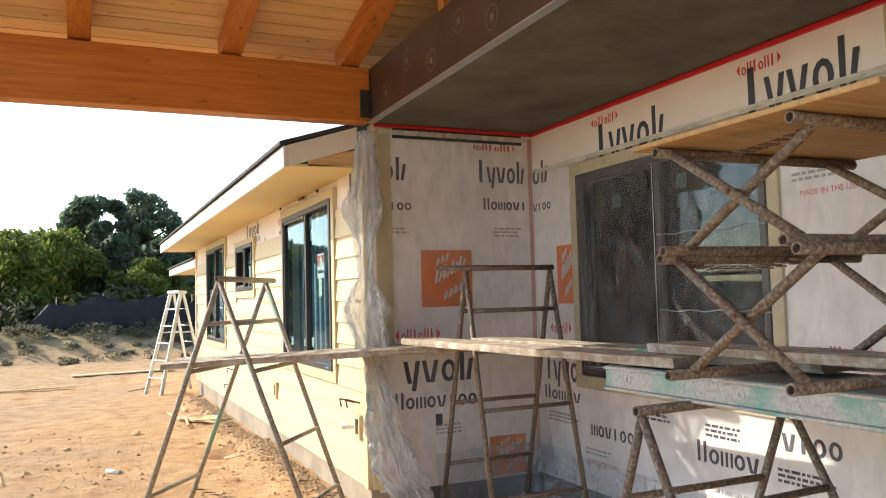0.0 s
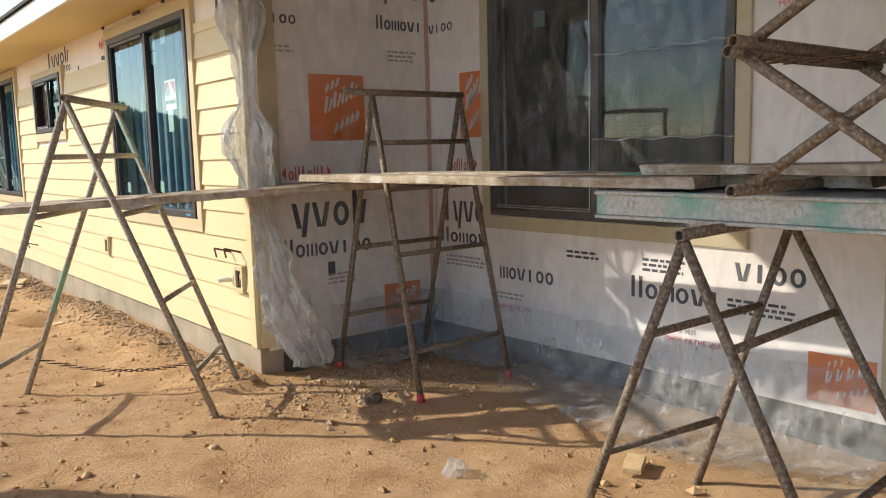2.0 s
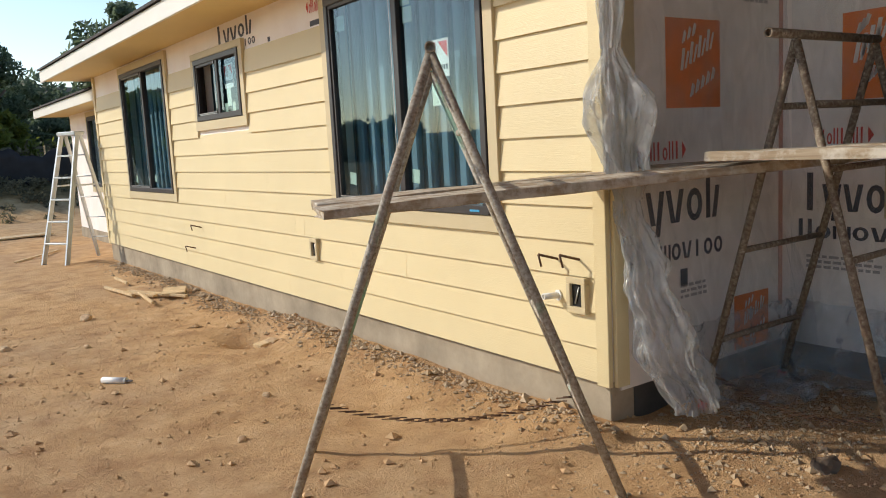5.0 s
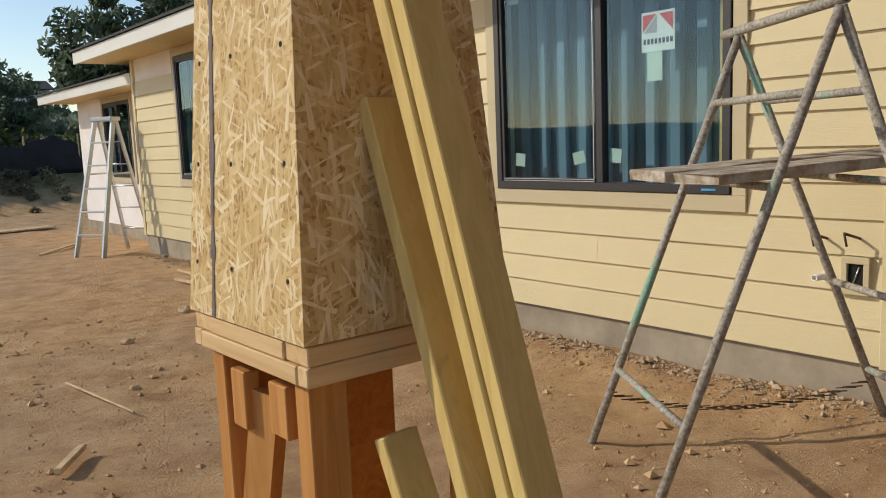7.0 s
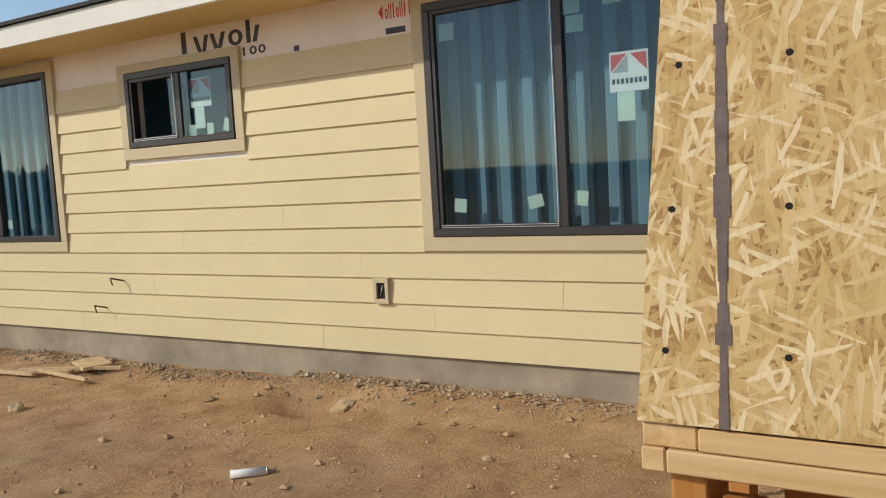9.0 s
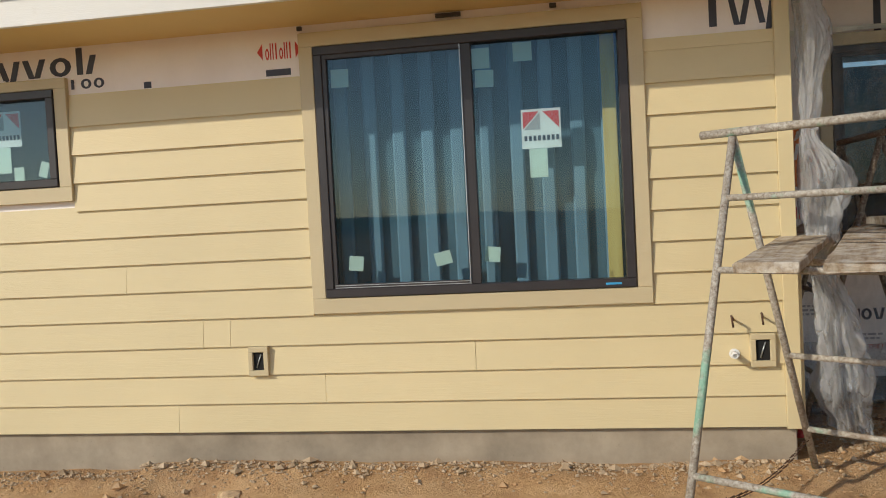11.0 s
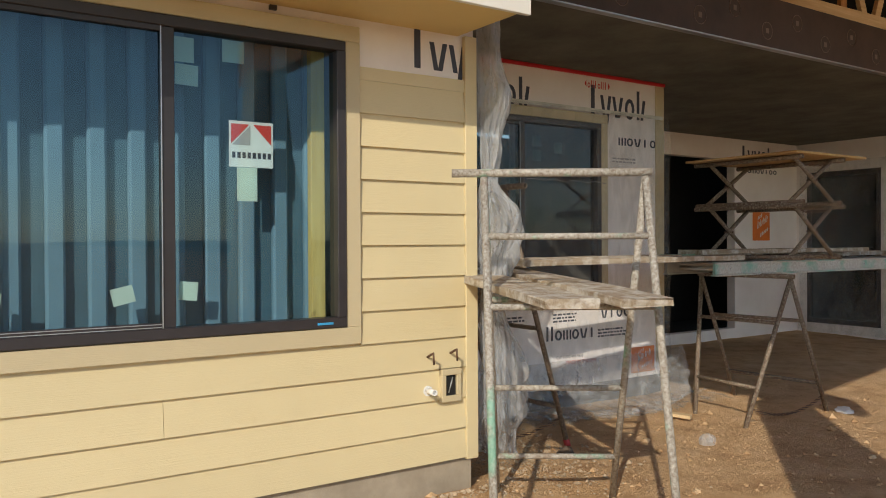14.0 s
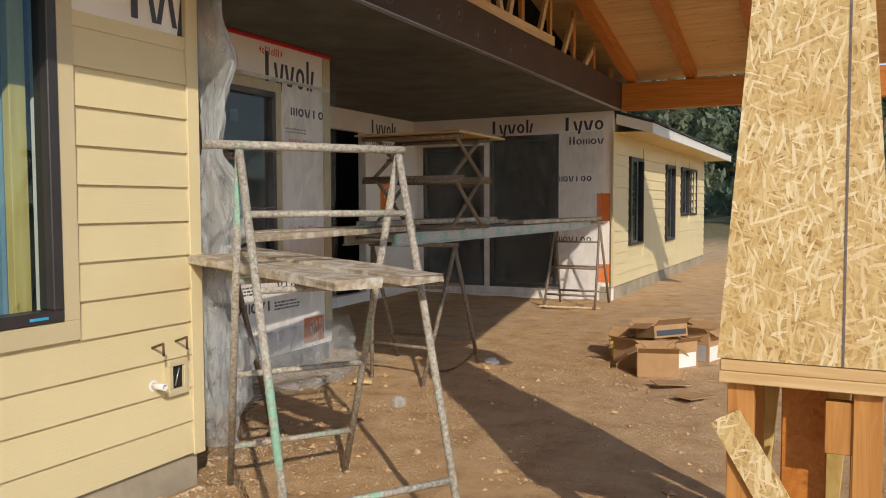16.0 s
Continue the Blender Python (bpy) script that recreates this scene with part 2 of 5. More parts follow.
CREAM = mat_paint("cream_siding_paint", (0.72, 0.6, 0.35), 0.5)
TRIM = mat_paint("tan_trim_paint", (0.6, 0.5, 0.31), 0.5)
SOFFIT = mat_paint("soffit_paint", (0.74, 0.56, 0.24), 0.55)
FASCIA = mat_paint("white_fascia_primer", (0.78, 0.76, 0.7), 0.5)
CONCRETE = mat_concrete("concrete")
DIRT = mat_dirt()
WRAP = mat_wrap()
OSB = mat_osb()
FILM = mat_film("plastic_film", 0.89)
FILM_MID = mat_film("crumpled_plastic_film", 0.76)
FILM_THICK = mat_film("bunched_plastic_film", 0.66)
TIMBER_X = mat_wood("stained_timber_x", (0.42, 0.13, 0.02), (0.62, 0.24, 0.05), 0, 0.5)
TIMBER_Y = mat_wood("stained_timber_y", (0.42, 0.13, 0.02), (0.62, 0.24, 0.05), 1, 0.5)
DECK = mat_wood("pine_roof_deck", (0.64, 0.39, 0.15), (0.82, 0.57, 0.27), 0, 0.55)
LUMBER_Z = mat_wood("framing_lumber_z", (0.42, 0.17, 0.04), (0.64, 0.32, 0.1), 2, 0.7)
LUMBER_X = mat_wood("framing_lumber_x", (0.58, 0.36, 0.16), (0.78, 0.56, 0.3), 0, 0.7)
LUMBER_Y = mat_wood("framing_lumber_y", (0.6, 0.38, 0.17), (0.78, 0.56, 0.3), 1, 0.7)
PALE_Z = mat_wood("yellow_two_by_four", (0.6, 0.42, 0.14), (0.74, 0.56, 0.22), 2, 0.7)
PLANK = mat_wood("weathered_plank", (0.24, 0.17, 0.11), (0.5, 0.42, 0.31), 0, 0.85, 1.3, 0.6)
PLYWOOD = mat_wood("plywood", (0.45, 0.29, 0.12), (0.65, 0.45, 0.22), 0, 0.75)
PIPE = mat_pipe("rusty_painted_pipe")
PIPE_GREEN = mat_pipe("green_flecked_pipe", True)
ALU = mat_plain("aluminium", (0.5, 0.52, 0.53), 0.4, 0.8, 0.12)
ALU_GREEN = mat_pipe("painted_channel", True, True)
FRAME = mat_plain("dark_bronze_frame", (0.035, 0.03, 0.032), 0.4, 0.0, 0.15)
CEIL = mat_concrete("ceiling_board", (0.16, 0.155, 0.13))
MEMBRANE = mat_plain("brown_membrane", (0.06, 0.036, 0.026), 0.5, 0.0, 0.3, 3)
MEMBRANE_INK = mat_plain("membrane_print", (0.2, 0.15, 0.12), 0.6)
RED = mat_plain("red_tape", (0.62, 0.02, 0.03), 0.35, 0.0, 0.12)
BLACK = mat_plain("black_flashing", (0.02, 0.02, 0.022), 0.5)
INK = mat_plain("dark_blue_ink", (0.055, 0.06, 0.085), 0.6, 0.0, 0.1)
INK_RED = mat_plain("red_ink", (0.62, 0.06, 0.05), 0.6, 0.0, 0.1)
INK_GREY = mat_plain("grey_ink", (0.4, 0.38, 0.38), 0.6, 0.0, 0.1)
ORANGE = mat_plain("orange_ink", (0.78, 0.2, 0.035), 0.6, 0.0, 0.08)
WHITE_INK = mat_plain("white_ink", (0.8, 0.74, 0.68), 0.6, 0.0, 0.06)
SHINGLE = mat_plain("dark_shingle", (0.045, 0.042, 0.042), 0.9, 0.0, 0.4, 20)
GLASS = mat_glass("window_glass", (0.66, 0.82, 0.86), 1.68)
# copy of the glass with recess shade put into its tint and weaker reflection
GLASS_SHADE_TINT = mat_glass("shade_tinted_glass", (0.3, 0.36, 0.38), 1.5)
CLEAR = bpy.data.materials.new("clear_pane_edge")
CLEAR.use_nodes = True
clear_shader = CLEAR.node_tree.nodes.new("ShaderNodeBsdfTransparent")
CLEAR.node_tree.links.new(clear_shader.outputs[0], CLEAR.node_tree.nodes["Material Output"].inputs[0])
# darker blue for recessed folds and dim room, lighter for ribs: painted shade
SHADE_BLUE = mat_plain("painted_shade_blue", (0.07, 0.14, 0.19), 0.8, 0.0, 0.2, 2)
STRIP = mat_plain("lining_rib_blue", (0.16, 0.27, 0.36), 0.7, 0.0, 0.1, 3)
STICKER = mat_plain("paper_sticker", (0.6, 0.68, 0.6), 0.6, 0.0, 0.05)
STEEL = mat_plain("rusty_chain", (0.14, 0.08, 0.05), 0.7, 0.5, 0.4, 30)
CARD = mat_plain("cardboard", (0.42, 0.25, 0.12), 0.85, 0.0, 0.15, 5)
YELLOW = mat_plain("yellow_print", (0.62, 0.55, 0.05), 0.6)
WHITE = mat_plain("white_plastic", (0.78, 0.77, 0.74), 0.45, 0.0, 0.06)
BLUE_TAB = mat_plain("blue_tab", (0.05, 0.35, 0.65), 0.5)
# near-black that puts interior shade into the colour; nail heads use it too
DARK = mat_plain("shade_and_nail_black", (0.012, 0.012, 0.012), 0.9)
RED_PAINT = mat_plain("red_foot", (0.55, 0.05, 0.05), 0.5)
ROCK = mat_plain("stone", (0.56, 0.39, 0.23), 0.9, 0.0, 0.35, 25)
STRAW = mat_plain("splintered_wood", (0.62, 0.45, 0.25), 0.8, 0.0, 0.25, 12)
FENCE = mat_plain("black_silt_fence", (0.012, 0.012, 0.015), 0.7, 0.0, 0.4, 3)
BARK = mat_plain("bark", (0.12, 0.085, 0.06), 0.9, 0.0, 0.4, 10)
LEAF_DARK = mat_leaf("dark_leaves", (0.11, 0.16, 0.09), (0.3, 0.35, 0.22))
LEAF_LIGHT = mat_leaf("light_leaves", (0.13, 0.17, 0.03), (0.32, 0.34, 0.07))
LEAF_GREY = mat_leaf("grey_brush", (0.13, 0.12, 0.07), (0.28, 0.25, 0.15))
# paler greens: distance haze is mixed into the leaf colour
HILL = mat_leaf("hill_scrub", (0.2, 0.24, 0.15), (0.36, 0.4, 0.28))


# ---- building helpers ----
def box(bm, x0, y0, z0, x1, y1, z1, bevel=0.0):
    geo = bmesh.ops.create_cube(bm, size=1.0)
    vs = geo["verts"]
    for v in vs:
        v.co = Vector((x0 + (v.co.x + 0.5) * (x1 - x0), y0 + (v.co.y + 0.5) * (y1 - y0), z0 + (v.co.z + 0.5) * (z1 - z0)))
    if bevel:
        bmesh.ops.bevel(bm, geom=list({e for v in vs for e in v.link_edges}), offset=bevel, segments=1, affect="EDGES")
    return bm


def beam(bm, p, q, w, h, up=(0, 0, 1), bevel=0.0):
    """A straight bar of section w by h from p to q."""
    p, q = Vector(p), Vector(q)
    d = (q - p).normalized()
    s = d.cross(Vector(up)).normalized()
    u = s.cross(d)
    vs = [bm.verts.new(e + s * a * w / 2 + u * b * h / 2) for e in (p, q) for a, b in ((-1, -1), (1, -1), (1, 1), (-1, 1))]
    fs = [(0, 1, 2, 3), (7, 6, 5, 4), (0, 4, 5, 1), (1, 5, 6, 2), (2, 6, 7, 3), (3, 7, 4, 0)]
    faces = [bm.faces.new([vs[i] for i in f]) for f in fs]
    if bevel:
        bmesh.ops.bevel(bm, geom=list({e for f in faces for e in f.edges}), offset=bevel, segments=1, affect="EDGES")
    return bm


def tube(bm, p, q, r, n=10, hollow=False):
    p, q = Vector(p), Vector(q)
    d = (q - p).normalized()
    s = d.cross(Vector((0.31, 0.2, 0.93))).normalized()
    u = s.cross(d)
    rings = []
    for e in (p, q):
        rings.append([bm.verts.new(e + (s * math.cos(a) + u * math.sin(a)) * r) for a in [2 * math.pi * i / n for i in range(n)]])
    for i in range(n):
        f = bm.faces.new((rings[0][i], rings[0][(i + 1) % n], rings[1][(i + 1) % n], rings[1][i]))
        f.smooth = True
    for ring, e, sgn in ((rings[0], p, 1), (rings[1], q, -1)):
        if hollow:
            inner = [bm.verts.new(e + (v.co - e) * 0.72) for v in ring]
            deep = [bm.verts.new(w.co + d * sgn * r * 1.5) for w in inner]
            for i in range(n):
                j = (i + 1) % n
                bm.faces.new((ring[i], ring[j], inner[j], inner[i]))
                bm.faces.new((inner[i], inner[j], deep[j], deep[i]))
            bm.faces.new(deep)
        else:
            bm.faces.new(ring)
    return bm


def finish(bm):
    bmesh.ops.recalc_face_normals(bm, faces=bm.faces)
    return bm


def part(name, bm, material, parent=None, label=""):
    finish(bm)
    me = bpy.data.meshes.new(name)
    bm.to_mesh(me)
    bm.free()
    me.materials.append(material)
    ob = new(name, me)
    if parent is not None:
        ob.parent = parent
    if label:
        ob["label"] = label
    return ob


def thing(name, label, category, group="", kind="", at=None):
    ob = new(name)
    ob.empty_display_size = 0.1
    if at is not None:
        ob.matrix_basis = at
    return tagged(ob, label, category, group, kind)


def solid(name, bm, material, label, category, kind="", group=""):
    return tagged(part(name, bm, material), label, category, group, kind)


def mesh_part(name, verts, faces, material, parent=None, smooth=False):
    me = bpy.data.meshes.new(name)
    me.from_pydata(verts, [], faces)
    me.materials.append(material)
    if smooth:
        me.polygons.foreach_set("use_smooth", [True] * len(me.polygons))
    me.update()
    ob = new(name, me)
    if parent is not None:
        ob.parent = parent
    return ob


B = bmesh.new


# ---- ground ----
def ground_height(x, y):
    h = 0.03 * noise.noise(Vector((x * 0.5, y * 0.5, 3.1))) + 0.016 * noise.noise(Vector((x * 2.1, y * 2.1, 7.7))) + 0.011 * noise.noise(Vector((x * 6.3, y * 6.3, 1.7)))
    if 5.9 < y < 17 and 0.9 < x < 2.2:
        ridge = math.exp(-((x - 1.72) / 0.22) ** 2)
        h += ridge * (0.02 + 0.035 * noise.noise(Vector((x * 5, y * 3, 0.3))))
        h += 0.035 * math.exp(-((x - 1.85) / 0.25) ** 2) * (1 if y < 10 else 0)
    h -= 0.16 * math.exp(-(((x - 1.45) / 0.22) ** 2 + ((y - 9.55) / 0.3) ** 2))
    h -= 0.0055 * max(0.0, min(y, 17) - 8)
    if y > 27:
        s = max(0.0, min(1.0, (y - 27.6) / 2.4))
        h += 0.9 * s * s * (3 - 2 * s) + 0.12 * noise.noise(Vector((x * 0.8, y * 0.8, 0)))
    if y > 42:
        h += 0.01 * (y - 42)
    d = math.hypot(x, y)
    if d > 55:
        k = (d - 55) / 100
        west = max(0.0, math.cos(math.atan2(y, x) - 1.62))
        south = max(0.0, math.cos(math.atan2(y, x) + 1.35))
        h += k * (1 + 9 * west ** 26 + 22 * south ** 4) * min(1.0, 1.4 / max(k, 0.7)) + 1.5 * noise.noise(Vector((x * 0.02, y * 0.02, 5))) * min(1, k)
    elif y < -16:
        h += 0.02 * (-16 - y)
    return h


def spaced(lo, hi, step, far, grow):
    a = list(np.arange(lo, hi + step / 2, step))
    s, v = step, a[-1]
    while v < far:
        s *= grow
        v += s
        a.append(v)
    s, v = step, a[0]
    while v > -far:
        s *= grow
        v -= s
        a.insert(0, v)
    return a


gx, gy = spaced(-2.5, 3.8, 0.055, 900, 1.13), spaced(0.0, 12.0, 0.06, 900, 1.09)
gverts = [(x, y, ground_height(x, y)) for y in gy for x in gx]
nx = len(gx)
gfaces = [(j * nx + i, j * nx + i + 1, (j + 1) * nx + i + 1, (j + 1) * nx + i) for j in range(len(gy) - 1) for i in range(nx - 1)]
tagged(mesh_part("ground", gverts, gfaces, DIRT, None, True), "bare tan dirt yard with pebbles and scuffed soil", "ground", kind="structure")

# ---- house walls ----
FX = 1.97
BOTTOM, LAP, TOP = 0.23, 0.18, 2.72


def wall_x(name, x0, x1, y0, y1, z0, z1, holes, material, label):
    """A wall in the plane of y and z between x0 and x1, with rectangular holes (y0, y1, z0, z1)."""
    bm = B()
    cuts = sorted({y0, y1, *[h[0] for h in holes], *[h[1] for h in holes]})
    for a, b in zip(cuts, cuts[1:]):
        here = [h for h in holes if h[0] <= a and h[1] >= b]
        z = z0
        for h in sorted(here, key=lambda k: k[2]):
            if h[2] > z:
                box(bm, x0, a, z, x1, b, h[2])
            z = h[3]
        if z < z1:
            box(bm, x0, a, z, x1, b, z1)
    return solid(name, bm, material, label, "wall", "structure")


def wall_y(name, y0, y1, x0, x1, z0, z1, holes, material, label):
    bm = B()
    cuts = sorted({x0, x1, *[h[0] for h in holes], *[h[1] for h in holes]})
    for a, b in zip(cuts, cuts[1:]):
        here = [h for h in holes if h[0] <= a and h[1] >= b]
        z = z0
        for h in sorted(here, key=lambda k: k[2]):
            if h[2] > z:
                box(bm, a, y0, z, b, y1, h[2])
            z = h[3]
        if z < z1:
            box(bm, a, y0, z, b, y1, z1)
    return solid(name, bm, material, label, "wall", "structure")


W3 = (6.925, 8.775, 1.055, 2.575)
W0 = (10.51, 11.73, 1.835, 2.455)
W1 = (12.8, 14.69, 1.055, 2.6)
near_wall = wall_x("wall_west", FX + 0.02, FX + 0.16, 6.05, 16.33, BOTTOM + 0.012, TOP + 0.25, [W3, W0, W1], WRAP, "wood-framed wall with white house wrap under cream lap siding")
wall_y("wall_end", 16.2, 16.33, FX + 0.16, 4.5, 0.1, 2.97, [], CREAM, "cream painted end wall of the house")
bm = B()
box(bm, FX + 0.025, 6.07, -0.5, FX + 0.2, 16.31, BOTTOM + 0.01, 0.006)
solid("foundation", bm, CONCRETE, "bare grey concrete foundation stem wall", "foundation", "structure")

# recess base: plain concrete with its shadow put into a near-black colour
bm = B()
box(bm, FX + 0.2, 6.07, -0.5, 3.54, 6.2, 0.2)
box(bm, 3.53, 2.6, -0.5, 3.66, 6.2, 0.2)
solid("foundation_recess", bm, mat_concrete("shade_darkened_concrete", (0.1, 0.095, 0.09)), "concrete base of the recess walls, coloured dark for shade", "foundation", "structure")

TRIMW = 0.09


def siding(parent, x, y0, y1, holes, rows, seams, top_rows=()):
    """Lap boards on a wall facing -x, cut round the trimmed openings."""
    n = 0
    for r in range(rows):
        z0, z1 = BOTTOM + r * LAP, BOTTOM + (r + 1) * LAP + 0.025
        spans = [(y0, y1)]
        for h in holes:
            a, b, c, d = h[0] - TRIMW, h[1] + TRIMW, h[2] - TRIMW - 0.01, h[3] + TRIMW
            if z1 - 0.03 > c and z0 + 0.02 < d:
                nxt = []
                for s, e in spans:
                    if a > s and b < e:
                        nxt += [(s, a), (b, e)]
                    else:
                        nxt.append((s, e))
                spans = nxt
        cut = seams.get(r, [])
        out = []
        for s, e in spans:
            pts = [s] + [c for c in cut if s + 0.1 < c < e - 0.1] + [e]
            out += list(zip(pts, pts[1:]))
        for s, e in out:
            bm = B()
            g = 0.0012
            prof = [(x - 0.009, z0), (x + 0.019, z0), (x + 0.019, z1), (x + 0.011, z1)]
            va = [bm.verts.new((px, s + g, pz)) for px, pz in prof]
            vb = [bm.verts.new((px, e - g, pz)) for px, pz in prof]
            bm.faces.new(va)
            bm.faces.new(vb[::-1])
            for i in range(4):
                bm.faces.new((va[i], va[(i + 1) % 4], vb[(i + 1) % 4], vb[i]))
            part("siding_board", bm, CREAM, parent)


siding(near_wall, FX, 6.13, 16.25, [W3, W0, W1], 12,
       {0: [9.8, 12.6], 1: [8.82, 13.4], 2: [7.88, 11.6], 3: [9.42, 9.6, 13.1], 4: [11.2], 5: [10.1], 8: [15.5]})
for ya, yb in ((6.045, 6.13), (16.25, 16.335)):
    bm = box(B(), FX - 0.012, ya, BOTTOM - 0.015, FX + 0.02, yb, TOP, 0.003)
    part("corner_board", bm, CREAM, near_wall)
bm = box(B(), FX + 0.022, 6.02, BOTTOM - 0.015, FX + 0.115, 6.046, 1.28, 0.003)
part("corner_board", bm, CREAM, near_wall)
# strip of boards over the window zone at the corner
bm = box(B(), FX - 0.0, 6.13, BOTTOM + 12 * LAP, FX + 0.018, 6.84, 2.46)
part("siding_board", bm, CREAM, near_wall)


def trim_frame(parent, x, hole, top=0.09, material=TRIM):
    a, b, c, d = hole
    w = TRIMW
    for z0, z1, ya, yb in ((c - w - 0.008, c - 0.004, a - w, b + w), (d + 0.004, d + top, a - w, b + w), (c - 0.004, d + 0.004, a - w, a - 0.004), (c - 0.004, d + 0.004, b + 0.004, b + w)):
        part("trim_board", box(B(), x - 0.02, ya, z0, x + 0.019, yb, z1, 0.003), material, parent)


def slider(name, x, hole, label, glass=GLASS, open_part=False, deep=0.0):
    """A two-pane sliding window in a wall facing -x."""
    a, b, c, d = hole
    win = thing(name, label, "window", kind="structure", at=Matrix.Translation((x + deep, (a + b) / 2, c)))
    hw, h = (b - a) / 2, d - c
    t = 0.052
    bm = B()
    for bx in ((-hw, 0, hw, t), (-hw, h - t, hw, h), (-hw, t, -hw + t, h - t), (hw - t, t, hw, h - t)):
        box(bm, -0.03, bx[0], bx[1], 0.07, bx[2], bx[3], 0.004)
    part("window_frame", bm, FRAME, win)
    bm = B()
    box(bm, -0.012, -0.03, t, 0.05, 0.03, h - t, 0.003)
    part("meeting_rail", bm, FRAME, win)
    bm = B()
    s = 0.026
    for bx in ((0.03, t, hw - t, t + s), (0.03, h - t - s, hw - t, h - t), (hw - t - s, t + s, hw - t, h - t - s)):
        box(bm, -0.02, bx[0], bx[1], 0.02, bx[2], bx[3], 0.002)
    part("sash", bm, FRAME, win)
    bm = B()
    for zz in (t + 0.004, t + 0.018):
        box(bm, -0.022, 0.04, zz, -0.0205, hw - t - 0.01, zz + 0.004)
    box(bm, -0.022, 0.031, t, -0.0205, 0.036, h - t)
    part("track_edge", bm, ALU, win, "bright metal edge of the sliding track")
    for ya, yb, px in ((-hw + t, -0.03, 0.02), (0.03, hw - t - s, 0.0)):
        if open_part and ya > 0:
            ya, yb = -0.12, hw - 0.5
        pane = part("pane", box(B(), px, ya, t, px + 0.005, yb, h - t), glass, win)
        pane.visible_shadow = False
        pane.data.materials.append(CLEAR)
        for f in pane.data.polygons:
            f.material_index = 0 if f.normal.x < -0.5 else 1
    return win


def stickers(win, items):
    for ya, z, w, h, tilt in items:
        bm = B()
        c, s = math.cos(tilt), math.sin(tilt)
        q = [(-w / 2, -h / 2), (w / 2, -h / 2), (w / 2, h / 2), (-w / 2, h / 2)]
        vs = [bm.verts.new((0.03, ya + p * c - r * s, z + p * s + r * c)) for p, r in q]
        ws = [bm.verts.new((v.co.x + 0.0015, v.co.y, v.co.z)) for v in vs]
        bm.faces.new(vs)
        bm.faces.new(ws[::-1])
        for i in range(4):
            bm.faces.new((vs[i], ws[i], ws[(i + 1) % 4], vs[(i + 1) % 4]))
        part("sticker", bm, STICKER, win, "pale paper label stuck on the glass")


def maker_label(win, y, z):
    """White square label with a red and grey triangle device and a paper tail."""
    part("paper", box(B(), 0.028, y - 0.115, z, 0.03, y + 0.115, z + 0.23), WHITE, win, "white square maker's label")
    for pts, m in ((((0.105, 0.215), (0.105, 0.115), (0.01, 0.215)), INK_RED), (((-0.105, 0.215), (-0.105, 0.115), (-0.01, 0.215)), INK_RED), (((0.1, 0.11), (0.005, 0.11), (0.005, 0.21)), INK_GREY)):
        bm = B()
        bm.faces.new([bm.verts.new((0.0265, y + p, z + r)) for p, r in pts])
        part("device", bm, m, win)
    for i in range(8):
        bm = box(B(), 0.0262, y + 0.1 - i * 0.0265 - 0.017, z + 0.045, 0.0272, y + 0.1 - i * 0.0265, z + 0.075)
        part("print_bar", bm, INK, win)
    part("paper_tail", box(B(), 0.0282, y - 0.03, z - 0.17, 0.03, y + 0.075, z - 0.002), STICKER, win, "pale green paper strip")


for nm, hole in (("window_1", W1), ("window_2", W0), ("window_3", W3)):
    trim_frame(near_wall, FX, hole, 0.09 if hole is not W0 else 0.07)
win1 = slider("window_1", FX, W1, "dark bronze sliding window with teal glass in the cream wall")
win0 = slider("window_2", FX, W0, "small half-open dark bronze sliding window", open_part=True)
win3 = slider("window_3", FX, W3, "large dark bronze sliding window with stickers on teal glass")
stickers(win3, [(0.78, 1.33, 0.11, 0.11, 0.02), (-0.08, 1.38, 0.11, 0.12, 0), (-0.1, 1.26, 0.11, 0.1, 0.03), (-0.33, 1.4, 0.11, 0.11, 0), (0.74, 0.2, 0.09, 0.09, 0.1), (0.2, 0.21, 0.1, 0.08, -0.22), (-0.1, 0.22, 0.09, 0.09, 0.1)])
maker_label(win3, -0.42, 0.83)
stickers(win1, [(0.75, 0.16, 0.08, 0.09, 0.1), (0.15, 0.16, 0.08, 0.09, 0), (-0.1, 0.17, 0.08, 0.09, 0)])
stickers(win0, [(-0.3, 0.1, 0.07, 0.09, 0), (-0.1, 0.1, 0.08, 0.09, 0), (-0.48, 0.12, 0.06, 0.1, 0.3)])
maker_label(win0, -0.22, 0.28)
part("tab", box(B(), -0.034, -0.84, 0.018, -0.03, -0.75, 0.03), BLUE_TAB, win3, "small blue tab")

# pleated lining and room wall behind the glass; fold shade is in the colours
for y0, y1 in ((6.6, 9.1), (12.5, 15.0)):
    cur = thing("wall_lining", "blue-grey ribbed lining behind the window glass, recesses coloured darker for shade", "wall", kind="structure")
    part("backing", box(B(), FX + 0.21, y0, 0.9, FX + 0.24, y1, 2.75), SHADE_BLUE, cur)
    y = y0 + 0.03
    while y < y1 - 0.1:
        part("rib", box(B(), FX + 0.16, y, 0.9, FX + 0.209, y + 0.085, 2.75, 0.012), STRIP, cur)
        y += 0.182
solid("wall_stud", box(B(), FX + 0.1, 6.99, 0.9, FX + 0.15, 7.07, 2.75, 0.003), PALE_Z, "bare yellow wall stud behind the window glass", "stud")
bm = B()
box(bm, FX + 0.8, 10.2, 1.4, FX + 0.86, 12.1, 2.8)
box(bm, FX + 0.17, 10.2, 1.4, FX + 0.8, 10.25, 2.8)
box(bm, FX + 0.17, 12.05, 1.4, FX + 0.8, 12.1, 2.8)
